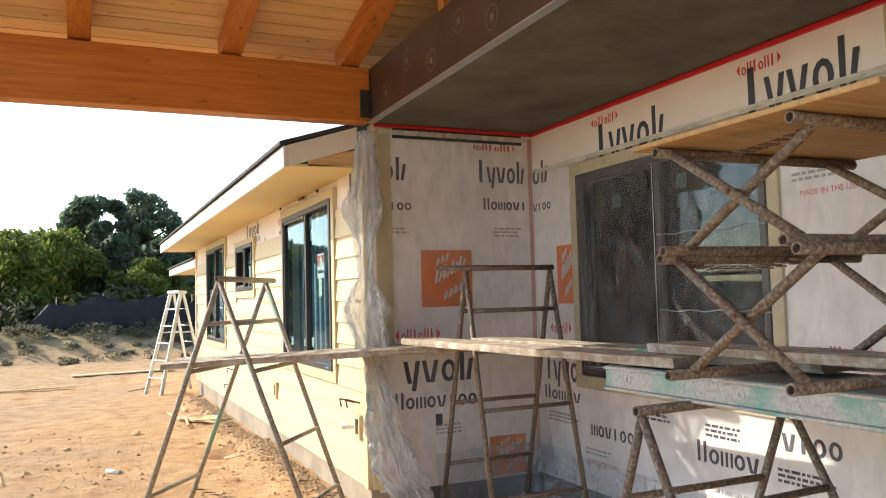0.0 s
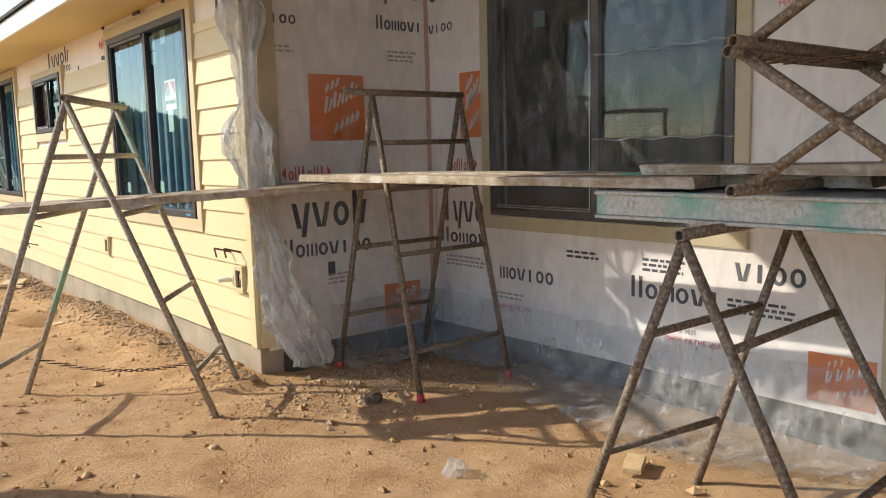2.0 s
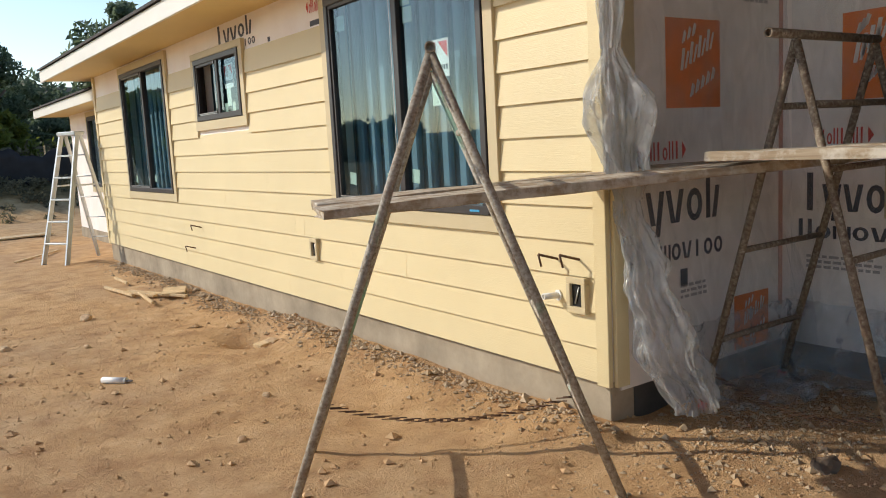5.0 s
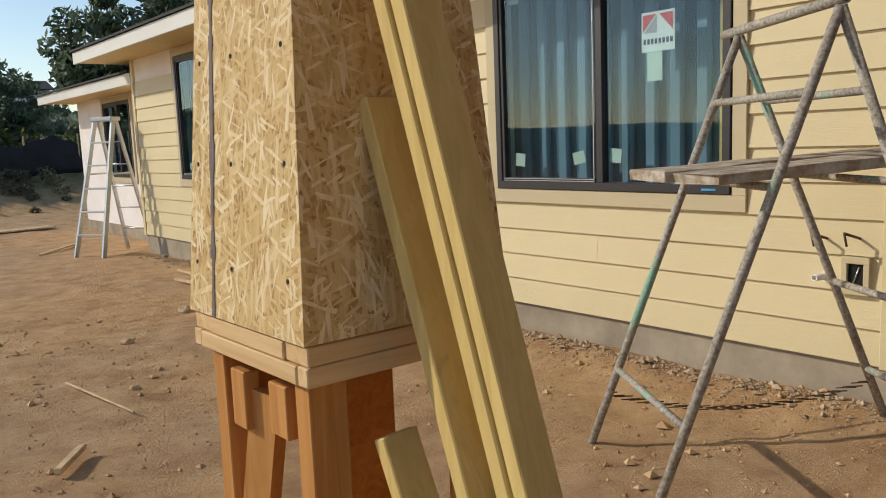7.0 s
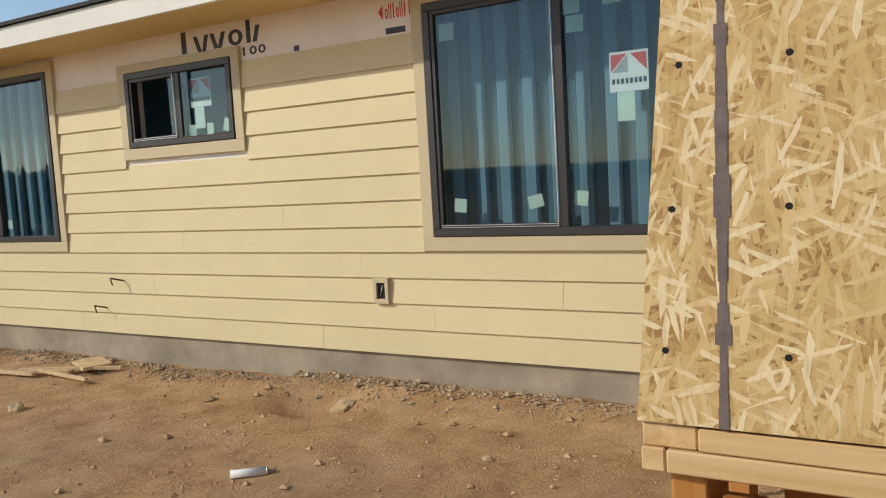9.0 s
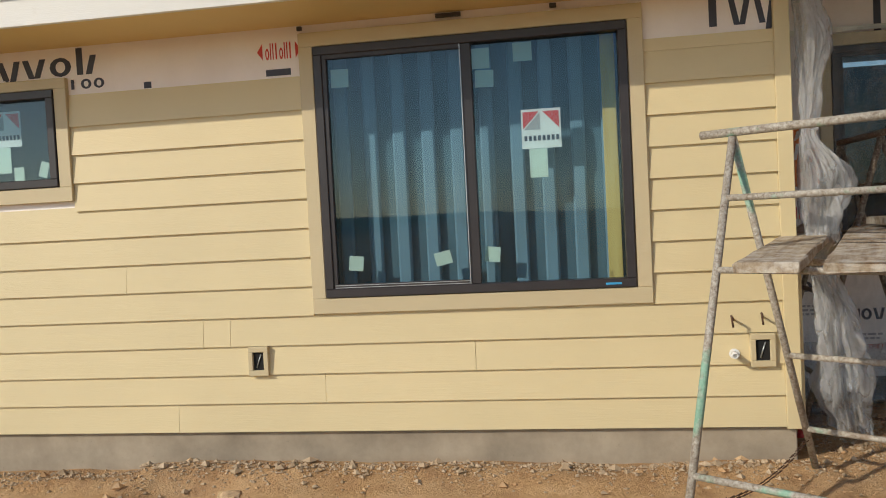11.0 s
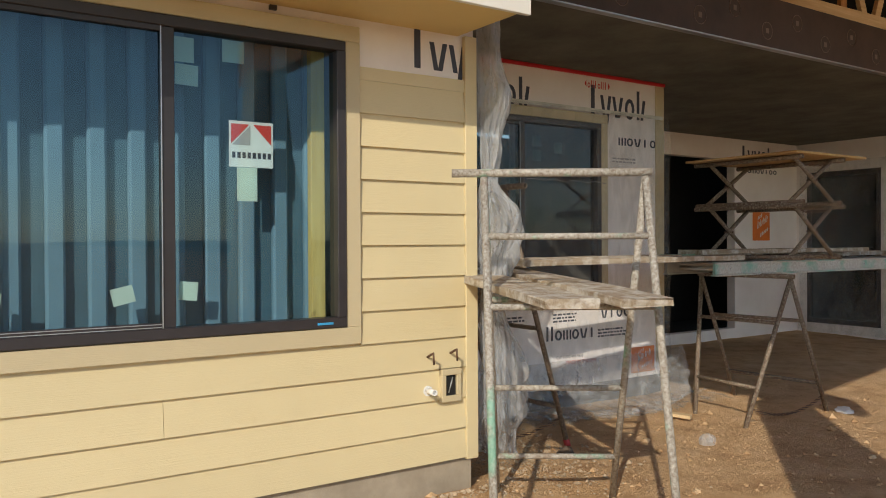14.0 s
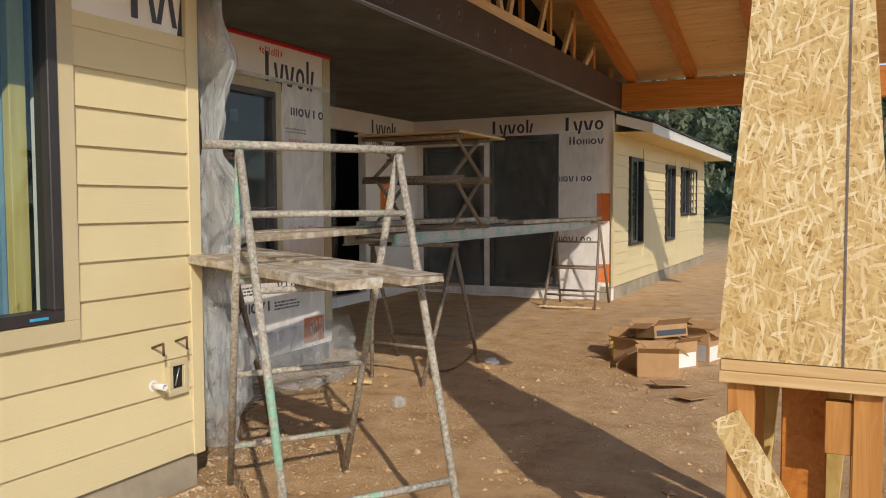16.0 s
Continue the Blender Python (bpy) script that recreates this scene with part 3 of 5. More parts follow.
solid("wall_inner_room", bm, SHADE_BLUE, "wall coloured dark blue for the dim room inside the small window", "wall", "structure")

# ---- eave and roof of the near wing ----
EX, E0, E1 = 1.36, 6.13, 16.9
bm = box(B(), EX + 0.03, E0 + 0.03, TOP, FX + 0.16, E1, TOP + 0.015)
solid("soffit", bm, SOFFIT, "yellow painted plywood eave soffit", "soffit", "structure")
bm = box(B(), EX, E0, TOP - 0.02, EX + 0.028, E1, TOP + 0.145, 0.003)
solid("fascia", bm, FASCIA, "white primed fascia board with sunlit face", "fascia", "structure")


def slope_slab(bm, xa, za, xb, zb, y0, y1, th):
    vs = [bm.verts.new(p) for p in ((xa, y0, za), (xb, y0, zb), (xb, y0, zb + th), (xa, y0, za + th), (xa, y1, za), (xb, y1, zb), (xb, y1, zb + th), (xa, y1, za + th))]
    for f in ((0, 1, 2, 3), (7, 6, 5, 4), (0, 4, 5, 1), (1, 5, 6, 2), (2, 6, 7, 3), (3, 7, 4, 0)):
        bm.faces.new([vs[i] for i in f])
    return bm


solid("roof", slope_slab(B(), EX - 0.03, TOP + 0.148, 6.5, TOP + 0.148 + 5.17 * 0.3, E0 - 0.02, E1 + 0.02, 0.028), SHINGLE, "dark shingle roof of the near wing", "roof", "structure")
bm = slope_slab(B(), EX + 0.03, TOP - 0.015, FX - 0.02, TOP + 0.16, E0, E0 + 0.026, 0.165)
solid("trim_eave_end", bm, FASCIA, "white sloped rake board at the eave end", "trim", "structure")
bm = slope_slab(B(), EX + 0.2, TOP + 0.0, FX + 0.0, TOP + 0.02, E0 + 0.03, E0 + 0.07, 0.12)
solid("trim_lookout", bm, LUMBER_X, "bare wood lookout block under the eave end", "trim", "structure")

# ---- covered recess ----
RX, HY, CZ, DX = 3.505, 6.058, 3.07, 5.8
W2 = (3.47, 5.36, 1.05, 2.6)
hd_wall = wall_y("wall_recess_side", HY, HY + 0.14, FX + 0.09, RX, 0.18, CZ, [], WRAP, "white printed house wrap on the recess side wall")
r_wall = wall_x("wall_recess_back", RX, RX + 0.14, 2.58, HY + 0.14, 0.18, CZ, [W2], WRAP, "white printed house wrap on the recess back wall")
wall_y("wall_return", 2.58, 2.7, RX + 0.14, DX, -0.15, CZ, [], WRAP, "house wrapped return wall in deep shade")
trim_frame(r_wall, RX - 0.003, W2)
win2 = slider("window_4", RX, W2, "dark bronze sliding window masked with clear plastic", GLASS_SHADE_TINT)
stickers(win2, [(0.5, 1.3, 0.1, 0.1, 0), (-0.2, 1.35, 0.1, 0.1, 0), (-0.2, 1.22, 0.1, 0.1, 0), (-0.45, 1.3, 0.1, 0.1, 0)])
part("tan_corner", box(B(), RX - 0.006, 2.575, 0.3, RX - 0.001, 2.7, CZ - 0.03), TRIM, r_wall, "tan corner strip")
part("pink_corner_tape", box(B(), RX - 0.04, HY - 0.005, 0.4, RX - 0.002, HY - 0.002, CZ - 0.05), mat_plain("pink_tape", (0.62, 0.36, 0.3), 0.5, 0, 0.1), hd_wall, "salmon pink taped inside corner")
part("tan_corner", box(B(), FX + 0.095, HY - 0.012, 1.28, FX + 0.23, HY - 0.002, CZ), TRIM, hd_wall, "tan corner strip")
DOOR = (-1.75, 0.35, 0.15, 2.75)
b_wall = wall_x("wall_deep_back", DX, DX + 0.14, -3.4, 2.58, -0.15, CZ, [DOOR], WRAP, "house wrapped back wall in deep shade")
FD, FG = (3.07, 4.32, 0.16, 2.74), (4.42, 5.62, 0.16, 2.6)
f_wall = wall_y("wall_far_side", -3.54, -3.4, 2.17, DX, -0.15, CZ, [FD, FG], WRAP, "house wrap on the far side wall of the recess")


def patio_door(name, hole, label):
    """A glazed door leaf in the far side wall."""
    w, h = hole[1] - hole[0], hole[3] - hole[2]
    ob = thing(name, label, "door", kind="structure", at=Matrix.Translation((hole[0], -3.44, hole[2])))
    bm = B()
    for q in ((0, 0, w, 0.08), (0, h - 0.08, w, h), (0, 0.08, 0.07, h - 0.08), (w - 0.07, 0.08, w, h - 0.08)):
        box(bm, q[0], -0.04, q[1], q[2], 0.04, q[3], 0.004)
    part("door_frame", bm, FRAME, ob)
    part("pane", box(B(), 0.07, -0.005, 0.08, w - 0.07, 0.005, h - 0.08), GLASS_SHADE_TINT, ob)
    part("handle", box(B(), w - 0.05, 0.041, 1.0, w - 0.025, 0.075, 1.2, 0.004), FRAME, ob)


patio_door("door_1", FD, "dark glazed patio door in shade")
patio_door("door_2", FG, "dark glazed patio door behind clear plastic")
# inner walls coloured black, so the rooms' shade is painted in
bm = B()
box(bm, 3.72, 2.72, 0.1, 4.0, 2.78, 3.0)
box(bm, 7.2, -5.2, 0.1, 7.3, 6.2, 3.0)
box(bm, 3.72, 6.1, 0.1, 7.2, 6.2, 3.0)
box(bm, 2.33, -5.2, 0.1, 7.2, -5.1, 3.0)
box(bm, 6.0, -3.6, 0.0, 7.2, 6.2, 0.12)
solid("wall_inner_dark", bm, DARK, "inner walls coloured black for unlit rooms behind the recess windows", "wall", "structure")
bm = box(B(), FX + 0.09, -3.54, CZ, 7.3, HY + 0.14, CZ + 0.02)
solid("ceiling", bm, CEIL, "dark grey cement board ceiling of the recess", "ceiling", "structure")
part("ceiling_edge_strip", box(B(), FX + 0.03, -3.4, CZ - 0.012, FX + 0.089, 6.04, CZ - 0.002), ALU, None)
tagged(bpy.data.objects["ceiling_edge_strip"], "thin pale metal drip edge along the ceiling", "trim", kind="structure")
hb = part("beam_wrapped", box(B(), FX + 0.04, -3.54, CZ, FX + 0.088, 6.05, 3.475), MEMBRANE)
tagged(hb, "header beam wrapped in dark brown membrane", "beam", kind="structure")
for i in range(12):
    y = 5.6 - i * 0.42
    bm = B()
    for k in range(14):
        a, b = 2 * math.pi * k / 14, 2 * math.pi * (k + 1) / 14
        tube(bm, (FX + 0.039, y + 0.07 * math.cos(a), 3.2 + (i % 2) * 0.12 + 0.07 * math.sin(a)), (FX + 0.039, y + 0.07 * math.cos(b), 3.2 + (i % 2) * 0.12 + 0.07 * math.sin(b)), 0.003, 4)
    box(bm, FX + 0.037, y - 0.02, 3.18 + (i % 2) * 0.12, FX + 0.0395, y + 0.02, 3.22 + (i % 2) * 0.12)
    part("printed_mark", bm, MEMBRANE_INK, hb)
for nm, q in (("tape_a", (FX + 0.09, HY - 0.03, CZ - 0.03, RX, HY - 0.004, CZ - 0.004)), ("tape_b", (RX - 0.03, 2.58, CZ - 0.035, RX - 0.004, HY - 0.03, CZ - 0.004))):
    o = part("red_tape", box(B(), *q, 0.004), RED)
    tagged(o, "bright red tape along the top of the house wrap", "tape", kind="structure")
o = part("black_flashing", box(B(), FX + 0.25, HY - 0.006, CZ - 0.11, RX - 0.1, HY - 0.002, CZ - 0.03), BLACK)
tagged(o, "black flashing strip under the ceiling", "flashing", kind="structure")

# ---- timber patio roof ----
BY0, BY1, PX0 = -3.37, 6.03, -1.45
RIDGE_Y, SL = 1.35, 0.235
BZ0, BZ1 = 3.05, 3.475
for y in (BY0, BY1):
    solid("timber_beam", box(B(), -1.85, y - 0.08, BZ0, FX + 0.035, y + 0.08, BZ1, 0.006), TIMBER_X, "orange stained heavy timber roof beam", "beam", "structure")
HR = BZ1 + SL * (BY1 - RIDGE_Y)
solid("ridge_beam", box(B(), PX0, RIDGE_Y - 0.07, HR - 0.15, FX + 0.03, RIDGE_Y + 0.07, HR + 0.14, 0.006), TIMBER_X, "orange stained ridge beam", "beam", "structure")
for x in (-1.08, -0.06, 0.955, 1.86):
    for ye in (BY0, BY1):
        bm = beam(B(), (x, ye + (0.1 if ye > 0 else -0.1), BZ1 + 0.07), (x, RIDGE_Y, HR + 0.09), 0.15, 0.17, bevel=0.005)
        solid("rafter", bm, TIMBER_Y, "orange stained timber rafter under the roof deck", "rafter", "structure", "patio roof rafters")
deck = thing("roof_deck", "pine tongue-and-groove roof deck", "roof", kind="structure")
for sgn, ye in ((1, BY1 + 0.35), (-1, BY0 - 0.35)):
    n = 36
    for i in range(n):
        ya, yb = ye + (RIDGE_Y - ye) * i / n, ye + (RIDGE_Y - ye) * (i + 0.97) / n
        za, zb = HR + 0.185 - SL * abs(ya - RIDGE_Y), HR + 0.185 - SL * abs(yb - RIDGE_Y)
        bm = B()
        beam(bm, (PX0 - 0.3, (ya + yb) / 2, (za + zb) / 2), (FX + 0.6, (ya + yb) / 2, (za + zb) / 2), abs(yb - ya), 0.02, up=(0, -(zb - za) * sgn * sgn / (yb - ya), 1))
        part("deck_board", bm, DECK, deck)
    bm = B()
    beam(bm, (PX0 - 0.32, ye, HR + 0.22 - SL * abs(ye - RIDGE_Y)), (PX0 - 0.32, RIDGE_Y, HR + 0.22), 0.001, 0.001)
    vs = [(PX0 - 0.32, ye, HR + 0.215 - SL * abs(ye - RIDGE_Y)), (7.4, ye, HR + 0.215 - SL * abs(ye - RIDGE_Y)), (7.4, RIDGE_Y, HR + 0.215), (PX0 - 0.32, RIDGE_Y, HR + 0.215)]
    f = bm.faces.new([bm.verts.new(v) for v in vs])
    ext = bmesh.ops.extrude_face_region(bm, geom=[f])
    for v in [g for g in ext["geom"] if isinstance(g, bmesh.types.BMVert)]:
        v.co.z += 0.03
    part("shingle_layer", bm, SHINGLE, deck)
# open trusses above the wrapped beam
for i, y in enumerate(np.arange(-2.9, 5.6, 0.95)):
    tr = thing("roof_truss", "bare lumber roof truss above the wrapped beam", "truss", "trusses over the recess", "structure")
    h = HR + 0.1 - SL * abs(y - RIDGE_Y)
    part("upright", box(B(), 2.06, y - 0.045, 3.476, 2.1, y + 0.045, h), LUMBER_Z, tr)
    if h > 3.75:
        d = 0.45 if y < RIDGE_Y else -0.45
        part("diagonal", beam(B(), (2.085, y, h - 0.1), (2.085, y + d * 0.9, 3.5), 0.04, 0.085), LUMBER_Y, tr)
solid("truss_plate", beam(B(), (2.05, -0.1, 3.56), (2.05, 4.2, 3.5), 0.04, 0.11), LUMBER_Y, "bare lumber plate along the trusses", "lumber", "structure")
# black sheet standing in for the attic's shade
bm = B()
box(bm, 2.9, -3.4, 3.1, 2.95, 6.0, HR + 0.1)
solid("wall_attic", bm, DARK, "black sheet put in for attic shade behind the trusses", "wall", "structure")

# ---- far wing ----
FWX = 2.15
FWS = [(-5.5, -4.5, 0.85, 2.4), (-8.6, -7.66, 0.8, 2.4), (-10.4, -9.4, 1.3, 2.42), (-11.45, -10.57, 1.3, 2.42)]
far_wall = wall_x("wall_far_wing", FWX + 0.02, FWX + 0.16, -12.8, -3.54, 0.24, 2.97, FWS, CREAM, "cream lap-sided wall of the far wing")
siding(far_wall, FWX, -12.75, -3.42, FWS, 13, {1: [-7.0], 3: [-6.2], 5: [-9.0]})
for i, h in enumerate(FWS):
    slider("window_%d" % (6 + i), FWX, h, "tall narrow dark framed window in the far wing")
part("corner_board", box(B(), FWX - 0.012, -3.44, BOTTOM, FWX + 0.02, -3.36, 2.75), CREAM, far_wall)
solid("foundation_far", box(B(), FWX + 0.025, -12.8, -0.5, FWX + 0.2, -3.38, 0.235), CONCRETE, "concrete foundation of the far wing", "foundation", "structure")
solid("soffit_far", box(B(), FWX - 0.57, -13.3, 2.72, FWX + 0.16, -3.5, 2.735), SOFFIT, "yellow soffit of the far wing", "soffit", "structure")
solid("fascia_far", box(B(), FWX - 0.6, -13.3, 2.7, FWX - 0.572, -3.48, 2.86), FASCIA, "white fascia of the far wing", "fascia", "structure")
solid("roof_far", slope_slab(B(), FWX - 0.63, 2.865, 6.5, 2.865 + 4.98 * 0.3, -13.35, -3.46, 0.028), SHINGLE, "dark shingle roof of the far wing", "roof", "structure")
solid("trim_eave_far", slope_slab(B(), FWX - 0.57, 2.7, FWX - 0.02, 2.86, -3.5, -3.474, 0.165), FASCIA, "white rake board of the far wing", "trim", "structure")
for x, z in ((2.6, 3.05), (3.0, 3.2)):
    vent = thing("vent_pipe", "small pale roof vent pipe", "vent")
    part("pipe", tube(B(), (x, -7 - x, z - 0.15), (x, -7 - x, z + 0.35), 0.05, 12), ALU, vent)

# ---- wing beyond the near one ----
BX = 2.55
WBW = (18.2, 19.6, 1.0, 2.3)
wing = wall_x("wall_back_wing", BX, BX + 0.14, 16.33, 21.2, 0.0, 2.5, [WBW], WRAP, "white house wrapped wall of the back wing")
trim_frame(wing, BX - 0.004, WBW)
slider("window_10", BX, WBW, "dark framed window in the wrapped back wing")
solid("foundation_back", box(B(), BX - 0.01, 16.3, -0.5, BX + 0.15, 21.2, 0.15), CONCRETE, "concrete base of the back wing", "foundation", "structure")
solid("soffit_back", box(B(), BX - 0.55, 16.4, 2.42, BX + 0.1, 21.7, 2.44), SOFFIT, "yellow soffit of the back wing", "soffit", "structure")
solid("fascia_back", box(B(), BX - 0.58, 16.4, 2.4, BX - 0.552, 21.7, 2.56), FASCIA, "white fascia of the back wing", "fascia", "structure")
solid("roof_back", slope_slab(B(), BX - 0.62, 2.565, 6.5, 2.565 + 4.57 * 0.25, 16.4, 21.75, 0.03), SHINGLE, "dark shingle roof of the back wing", "roof", "structure")


# ---- printing on the house wrap ----
class Plane:
    """A printed face: maps (u to the reader's right, v up) into the world."""

    def __init__(self, kind, at):
        self.kind, self.at = kind, at

    def p(self, u, v, d=0.0):
        return Vector((self.at - d, -u, v)) if self.kind == "x" else Vector((u, self.at - d, v))


def quad(bm, pl, pts, d=0.0025):
    bm.faces.new([bm.verts.new(pl.p(u, v, d)) for u, v in pts])


def bar(bm, pl, u0, v0, u1, v1, d=0.0025):
    quad(bm, pl, [(u0, v0), (u1, v0), (u1, v1), (u0, v1)], d)


def slant(bm, pl, u0, v0, u1, v1, w):
    quad(bm, pl, [(u0 - w / 2, v0), (u0 + w / 2, v0), (u1 + w / 2, v1), (u1 - w / 2, v1)])


def mark(bm, pl, code, u0, v0, cell, h):
    """A printed device as a row of plain strokes: tall, short, crossed, slanted and boxed ones."""
    w = cell * 0.24
    u = u0
    for c in code:
        if c in "IP":
            bar(bm, pl, u + cell * 0.25, v0, u + cell * 0.25 + w * 1.3, v0 + h)
        elif c == "H":
            bar(bm, pl, u + cell * 0.1, v0, u + cell * 0.1 + w, v0 + h)
            bar(bm, pl, u + cell * 0.62, v0, u + cell * 0.62 + w, v0 + h)
        elif c in "VJ":
            low = v0 - (h * 0.25 if c == "J" else 0)
            slant(bm, pl, u + cell * 0.35, v0, u + cell * 0.12, v0 + h * 0.7, w)
            slant(bm, pl, u + cell * 0.55, low, u + cell * 0.8, v0 + h * 0.7, w)
        elif c == "O":
            for k in range(12):
                a, b = math.pi * k / 6, math.pi * (k + 1) / 6
                cu, cv, ru, rv = u + cell * 0.48, v0 + h * 0.34, cell * 0.42, h * 0.36
                quad(bm, pl, [(cu + ru * f * math.cos(g), cv + rv * f2 * math.sin(g)) for g, f, f2 in ((a, 0.45, 0.6), (a, 1, 1), (b, 1, 1), (b, 0.45, 0.6))])
        elif c == "M":
            for k in (0.02, 0.4, 0.78):
                bar(bm, pl, u + cell * k, v0, u + cell * k + w * 0.8, v0 + h * 0.68)
        elif c == "i":
            bar(bm, pl, u + cell * 0.3, v0, u + cell * 0.3 + w, v0 + h * 0.7)
        elif c == "K":
            bar(bm, pl, u + cell * 0.1, v0, u + cell * 0.1 + w, v0 + h)
            slant(bm, pl, u + cell * 0.55, v0, u + cell * 0.75, v0 + h * 0.7, w)
        u += cell


def printed(parent, pl, code, u0, u1, v0, h, ink):
    bm = B()
    mark(bm, pl, code, u0, v0, (u1 - u0) / len(code), h)
    part("printed_mark", bm, ink, parent)


def lens_mark(parent, pl, u0, u1, v0, v1):
    """Red printed device: pointed ends round a row of strokes."""
    bm = B()
    h, m = v1 - v0, (v0 + v1) / 2
    quad(bm, pl, [(u0, m), (u0 + h * 0.35, v0), (u0 + h * 0.35, v1)])
    quad(bm, pl, [(u1, m), (u1 - h * 0.35, v1), (u1 - h * 0.35, v0)])
    mark(bm, pl, "OHPOHI", u0 + h * 0.5, v0, (u1 - u0 - h) / 6, h)
    part("red_mark", bm, INK_RED, parent)


def fine_print(parent, pl, u0, u1, v0, rows, ink=INK_GREY, h=0.016):
    bm = B()
    for r in range(rows):
        u = u0
        v = v0 - r * h * 1.9
        end = u1 - random.uniform(0, 0.25) * (u1 - u0)
        while u < end:
            w = random.uniform(0.02, 0.06)
            bar(bm, pl, u, v - h, min(u + w, end), v)
            u += w + 0.012
    part("fine_print", bm, ink, parent)


def lettering(parent, pl, text, u0, v0, size, ink):
    cu = bpy.data.curves.new("lettering", "FONT")
    cu.body, cu.size = text, size
    tmp = bpy.data.objects.new("lettering", cu)
    me = bpy.data.meshes.new_from_object(tmp)
    bpy.data.objects.remove(tmp)
    for v in me.vertices:
        v.co = pl.p(u0 + v.co.x, v0 + v.co.y, 0.003)
    me.materials.clear()
    me.materials.append(ink)
    ob = new("lettering", me)
    ob.parent = parent


def orange_square(parent, pl, u0, u1, v0, v1, full=0.45):
    bm = B()
    bar(bm, pl, u0, v0, u1, v1, 0.002)
    sq = part("orange_square", bm, ORANGE, parent, "orange printed square with slanted white strokes")
    bm = B()
    w, h = u1 - u0, v1 - v0
    k = h / 0.46
    for row, (cu, cv, n, s) in enumerate(((0.3, 0.72, 3, 0.8), (0.28, 0.42, 4, 1.35), (0.45, 0.12, 5, 0.85))):
        for i in range(n):
            u = u0 + w * (cu + i * 0.125 * s) * 0.92
            v = v0 + h * (cv + i * 0.055 * s)
            if u + 0.05 * k < u1 and v + 0.09 * k * s < v1:
                slant(bm, Plane(pl.kind, pl.at - 0.001), u + 0.01, v, u + 0.03 * k, v + 0.085 * k * s, 0.017 * k * s)
                slant(bm, Plane(pl.kind, pl.at - 0.001), u + 0.03 * k * s, v + 0.01 * k, u + 0.05 * k * s, v + 0.075 * k * s, 0.012 * k * s)
    part("white_stroke", bm, WHITE_INK, sq)


PH, PR = Plane("y", HY), Plane("x", RX)
lens_mark(hd_wall, PH, 2.94, 3.34, 2.9, 2.955)
printed(hd_wall, PH, "PJVOK", 2.97, 3.44, 2.63, 0.19, INK)
printed(hd_wall, PH, "HOMOVi", 3.02, 3.45, 2.4, 0.1, INK)
printed(hd_wall, PH, "OK", 2.12, 2.35, 2.62, 0.19, INK)
printed(hd_wall, PH, "ViOO", 2.11, 2.38, 2.38, 0.09, INK)
fine_print(hd_wall, PH, 2.12, 2.37, 2.24, 2)
fine_print(hd_wall, PH, 3.12, 3.42, 2.25, 3)
orange_square(hd_wall, PH, 2.445, 2.9, 1.6, 2.06)
lens_mark(hd_wall, PH, 2.21, 2.6, 1.335, 1.43)
printed(hd_wall, PH, "JVOK", 2.27, 2.91, 1.0, 0.25, INK)
printed(hd_wall, PH, "HOMOViOO", 2.19, 2.92, 0.8, 0.13, INK)
fine_print(hd_wall, PH, 2.54, 2.82, 0.66, 3)
bm = B()
bar(bm, PH, 2.54, 0.65, 2.6, 0.745)
part("printed_mark", bm, INK, hd_wall)
orange_square(hd_wall, PH, 3.02, 3.36, 0.2, 0.52)
lens_mark(r_wall, PR, -5.15, -4.82, 2.93, 3.0)
printed(r_wall, PR, "PJVOK", -5.1, -4.3, 2.68, 0.26, INK)
lens_mark(r_wall, PR, -3.66, -3.33, 2.93, 3.0)
printed(r_wall, PR, "PJVOK", -3.62, -2.82, 2.68, 0.28, INK)
printed(r_wall, PR, "MOViO", -3.22, -2.68, 2.42, 0.11, INK)
printed(r_wall, PR, "OK", -6.05, -5.78, 2.62, 0.19, INK)
printed(r_wall, PR, "ViOO", -6.05, -5.76, 2.39, 0.09, INK)
orange_square(r_wall, PR, -5.7, -5.46, 1.6, 2.07)
lens_mark(r_wall, PR, -5.83, -5.52, 1.36, 1.45)
printed(r_wall, PR, "PJVO", -5.93, -5.44, 0.98, 0.22, INK)
printed(r_wall, PR, "HOMOV", -5.96, -5.42, 0.82, 0.11, INK)
printed(r_wall, PR, "MOViOO", -5.3, -4.77, 0.6, 0.12, INK)
fine_print(r_wall, PR, -5.9, -5.4, 0.72, 3)
fine_print(r_wall, PR, -5.38, -5.0, 0.5, 2)
lettering(r_wall, PR, "MADE IN THE USA", -5.36, 0.385, 0.045, INK_RED)
fine_print(r_wall, PR, -4.66, -4.34, 0.85, 2, INK)
fine_print(r_wall, PR, -4.06, -3.73, 0.85, 3, INK)
printed(r_wall, PR, "HOMOVi", -4.15, -3.52, 0.61, 0.13, INK)
lettering(r_wall, PR, "Call 1-800-448-9835", -4.02, 0.44, 0.04, INK)
lettering(r_wall, PR, "MADE IN THE USA", -3.9, 0.385, 0.045, INK_RED)
fine_print(r_wall, PR, -3.5, -3.1, 0.68, 3, INK)
printed(r_wall, PR, "ViOO", -3.46, -3.06, 0.78, 0.14, INK)
orange_square(r_wall, PR, -3.05, -2.72, 0.22, 0.47)
fine_print(r_wall, PR, -3.3, -2.9, 2.3, 2)
lettering(r_wall, PR, "MADE IN THE USA", -3.25, 2.17, 0.045, INK_RED)
lens_mark(r_wall, PR, -3.2, -2.85, 1.3, 1.37)
PF = Plane("x", FX + 0.02)
lens_mark(near_wall, PF, -9.14, -8.86, 2.53, 2.63)
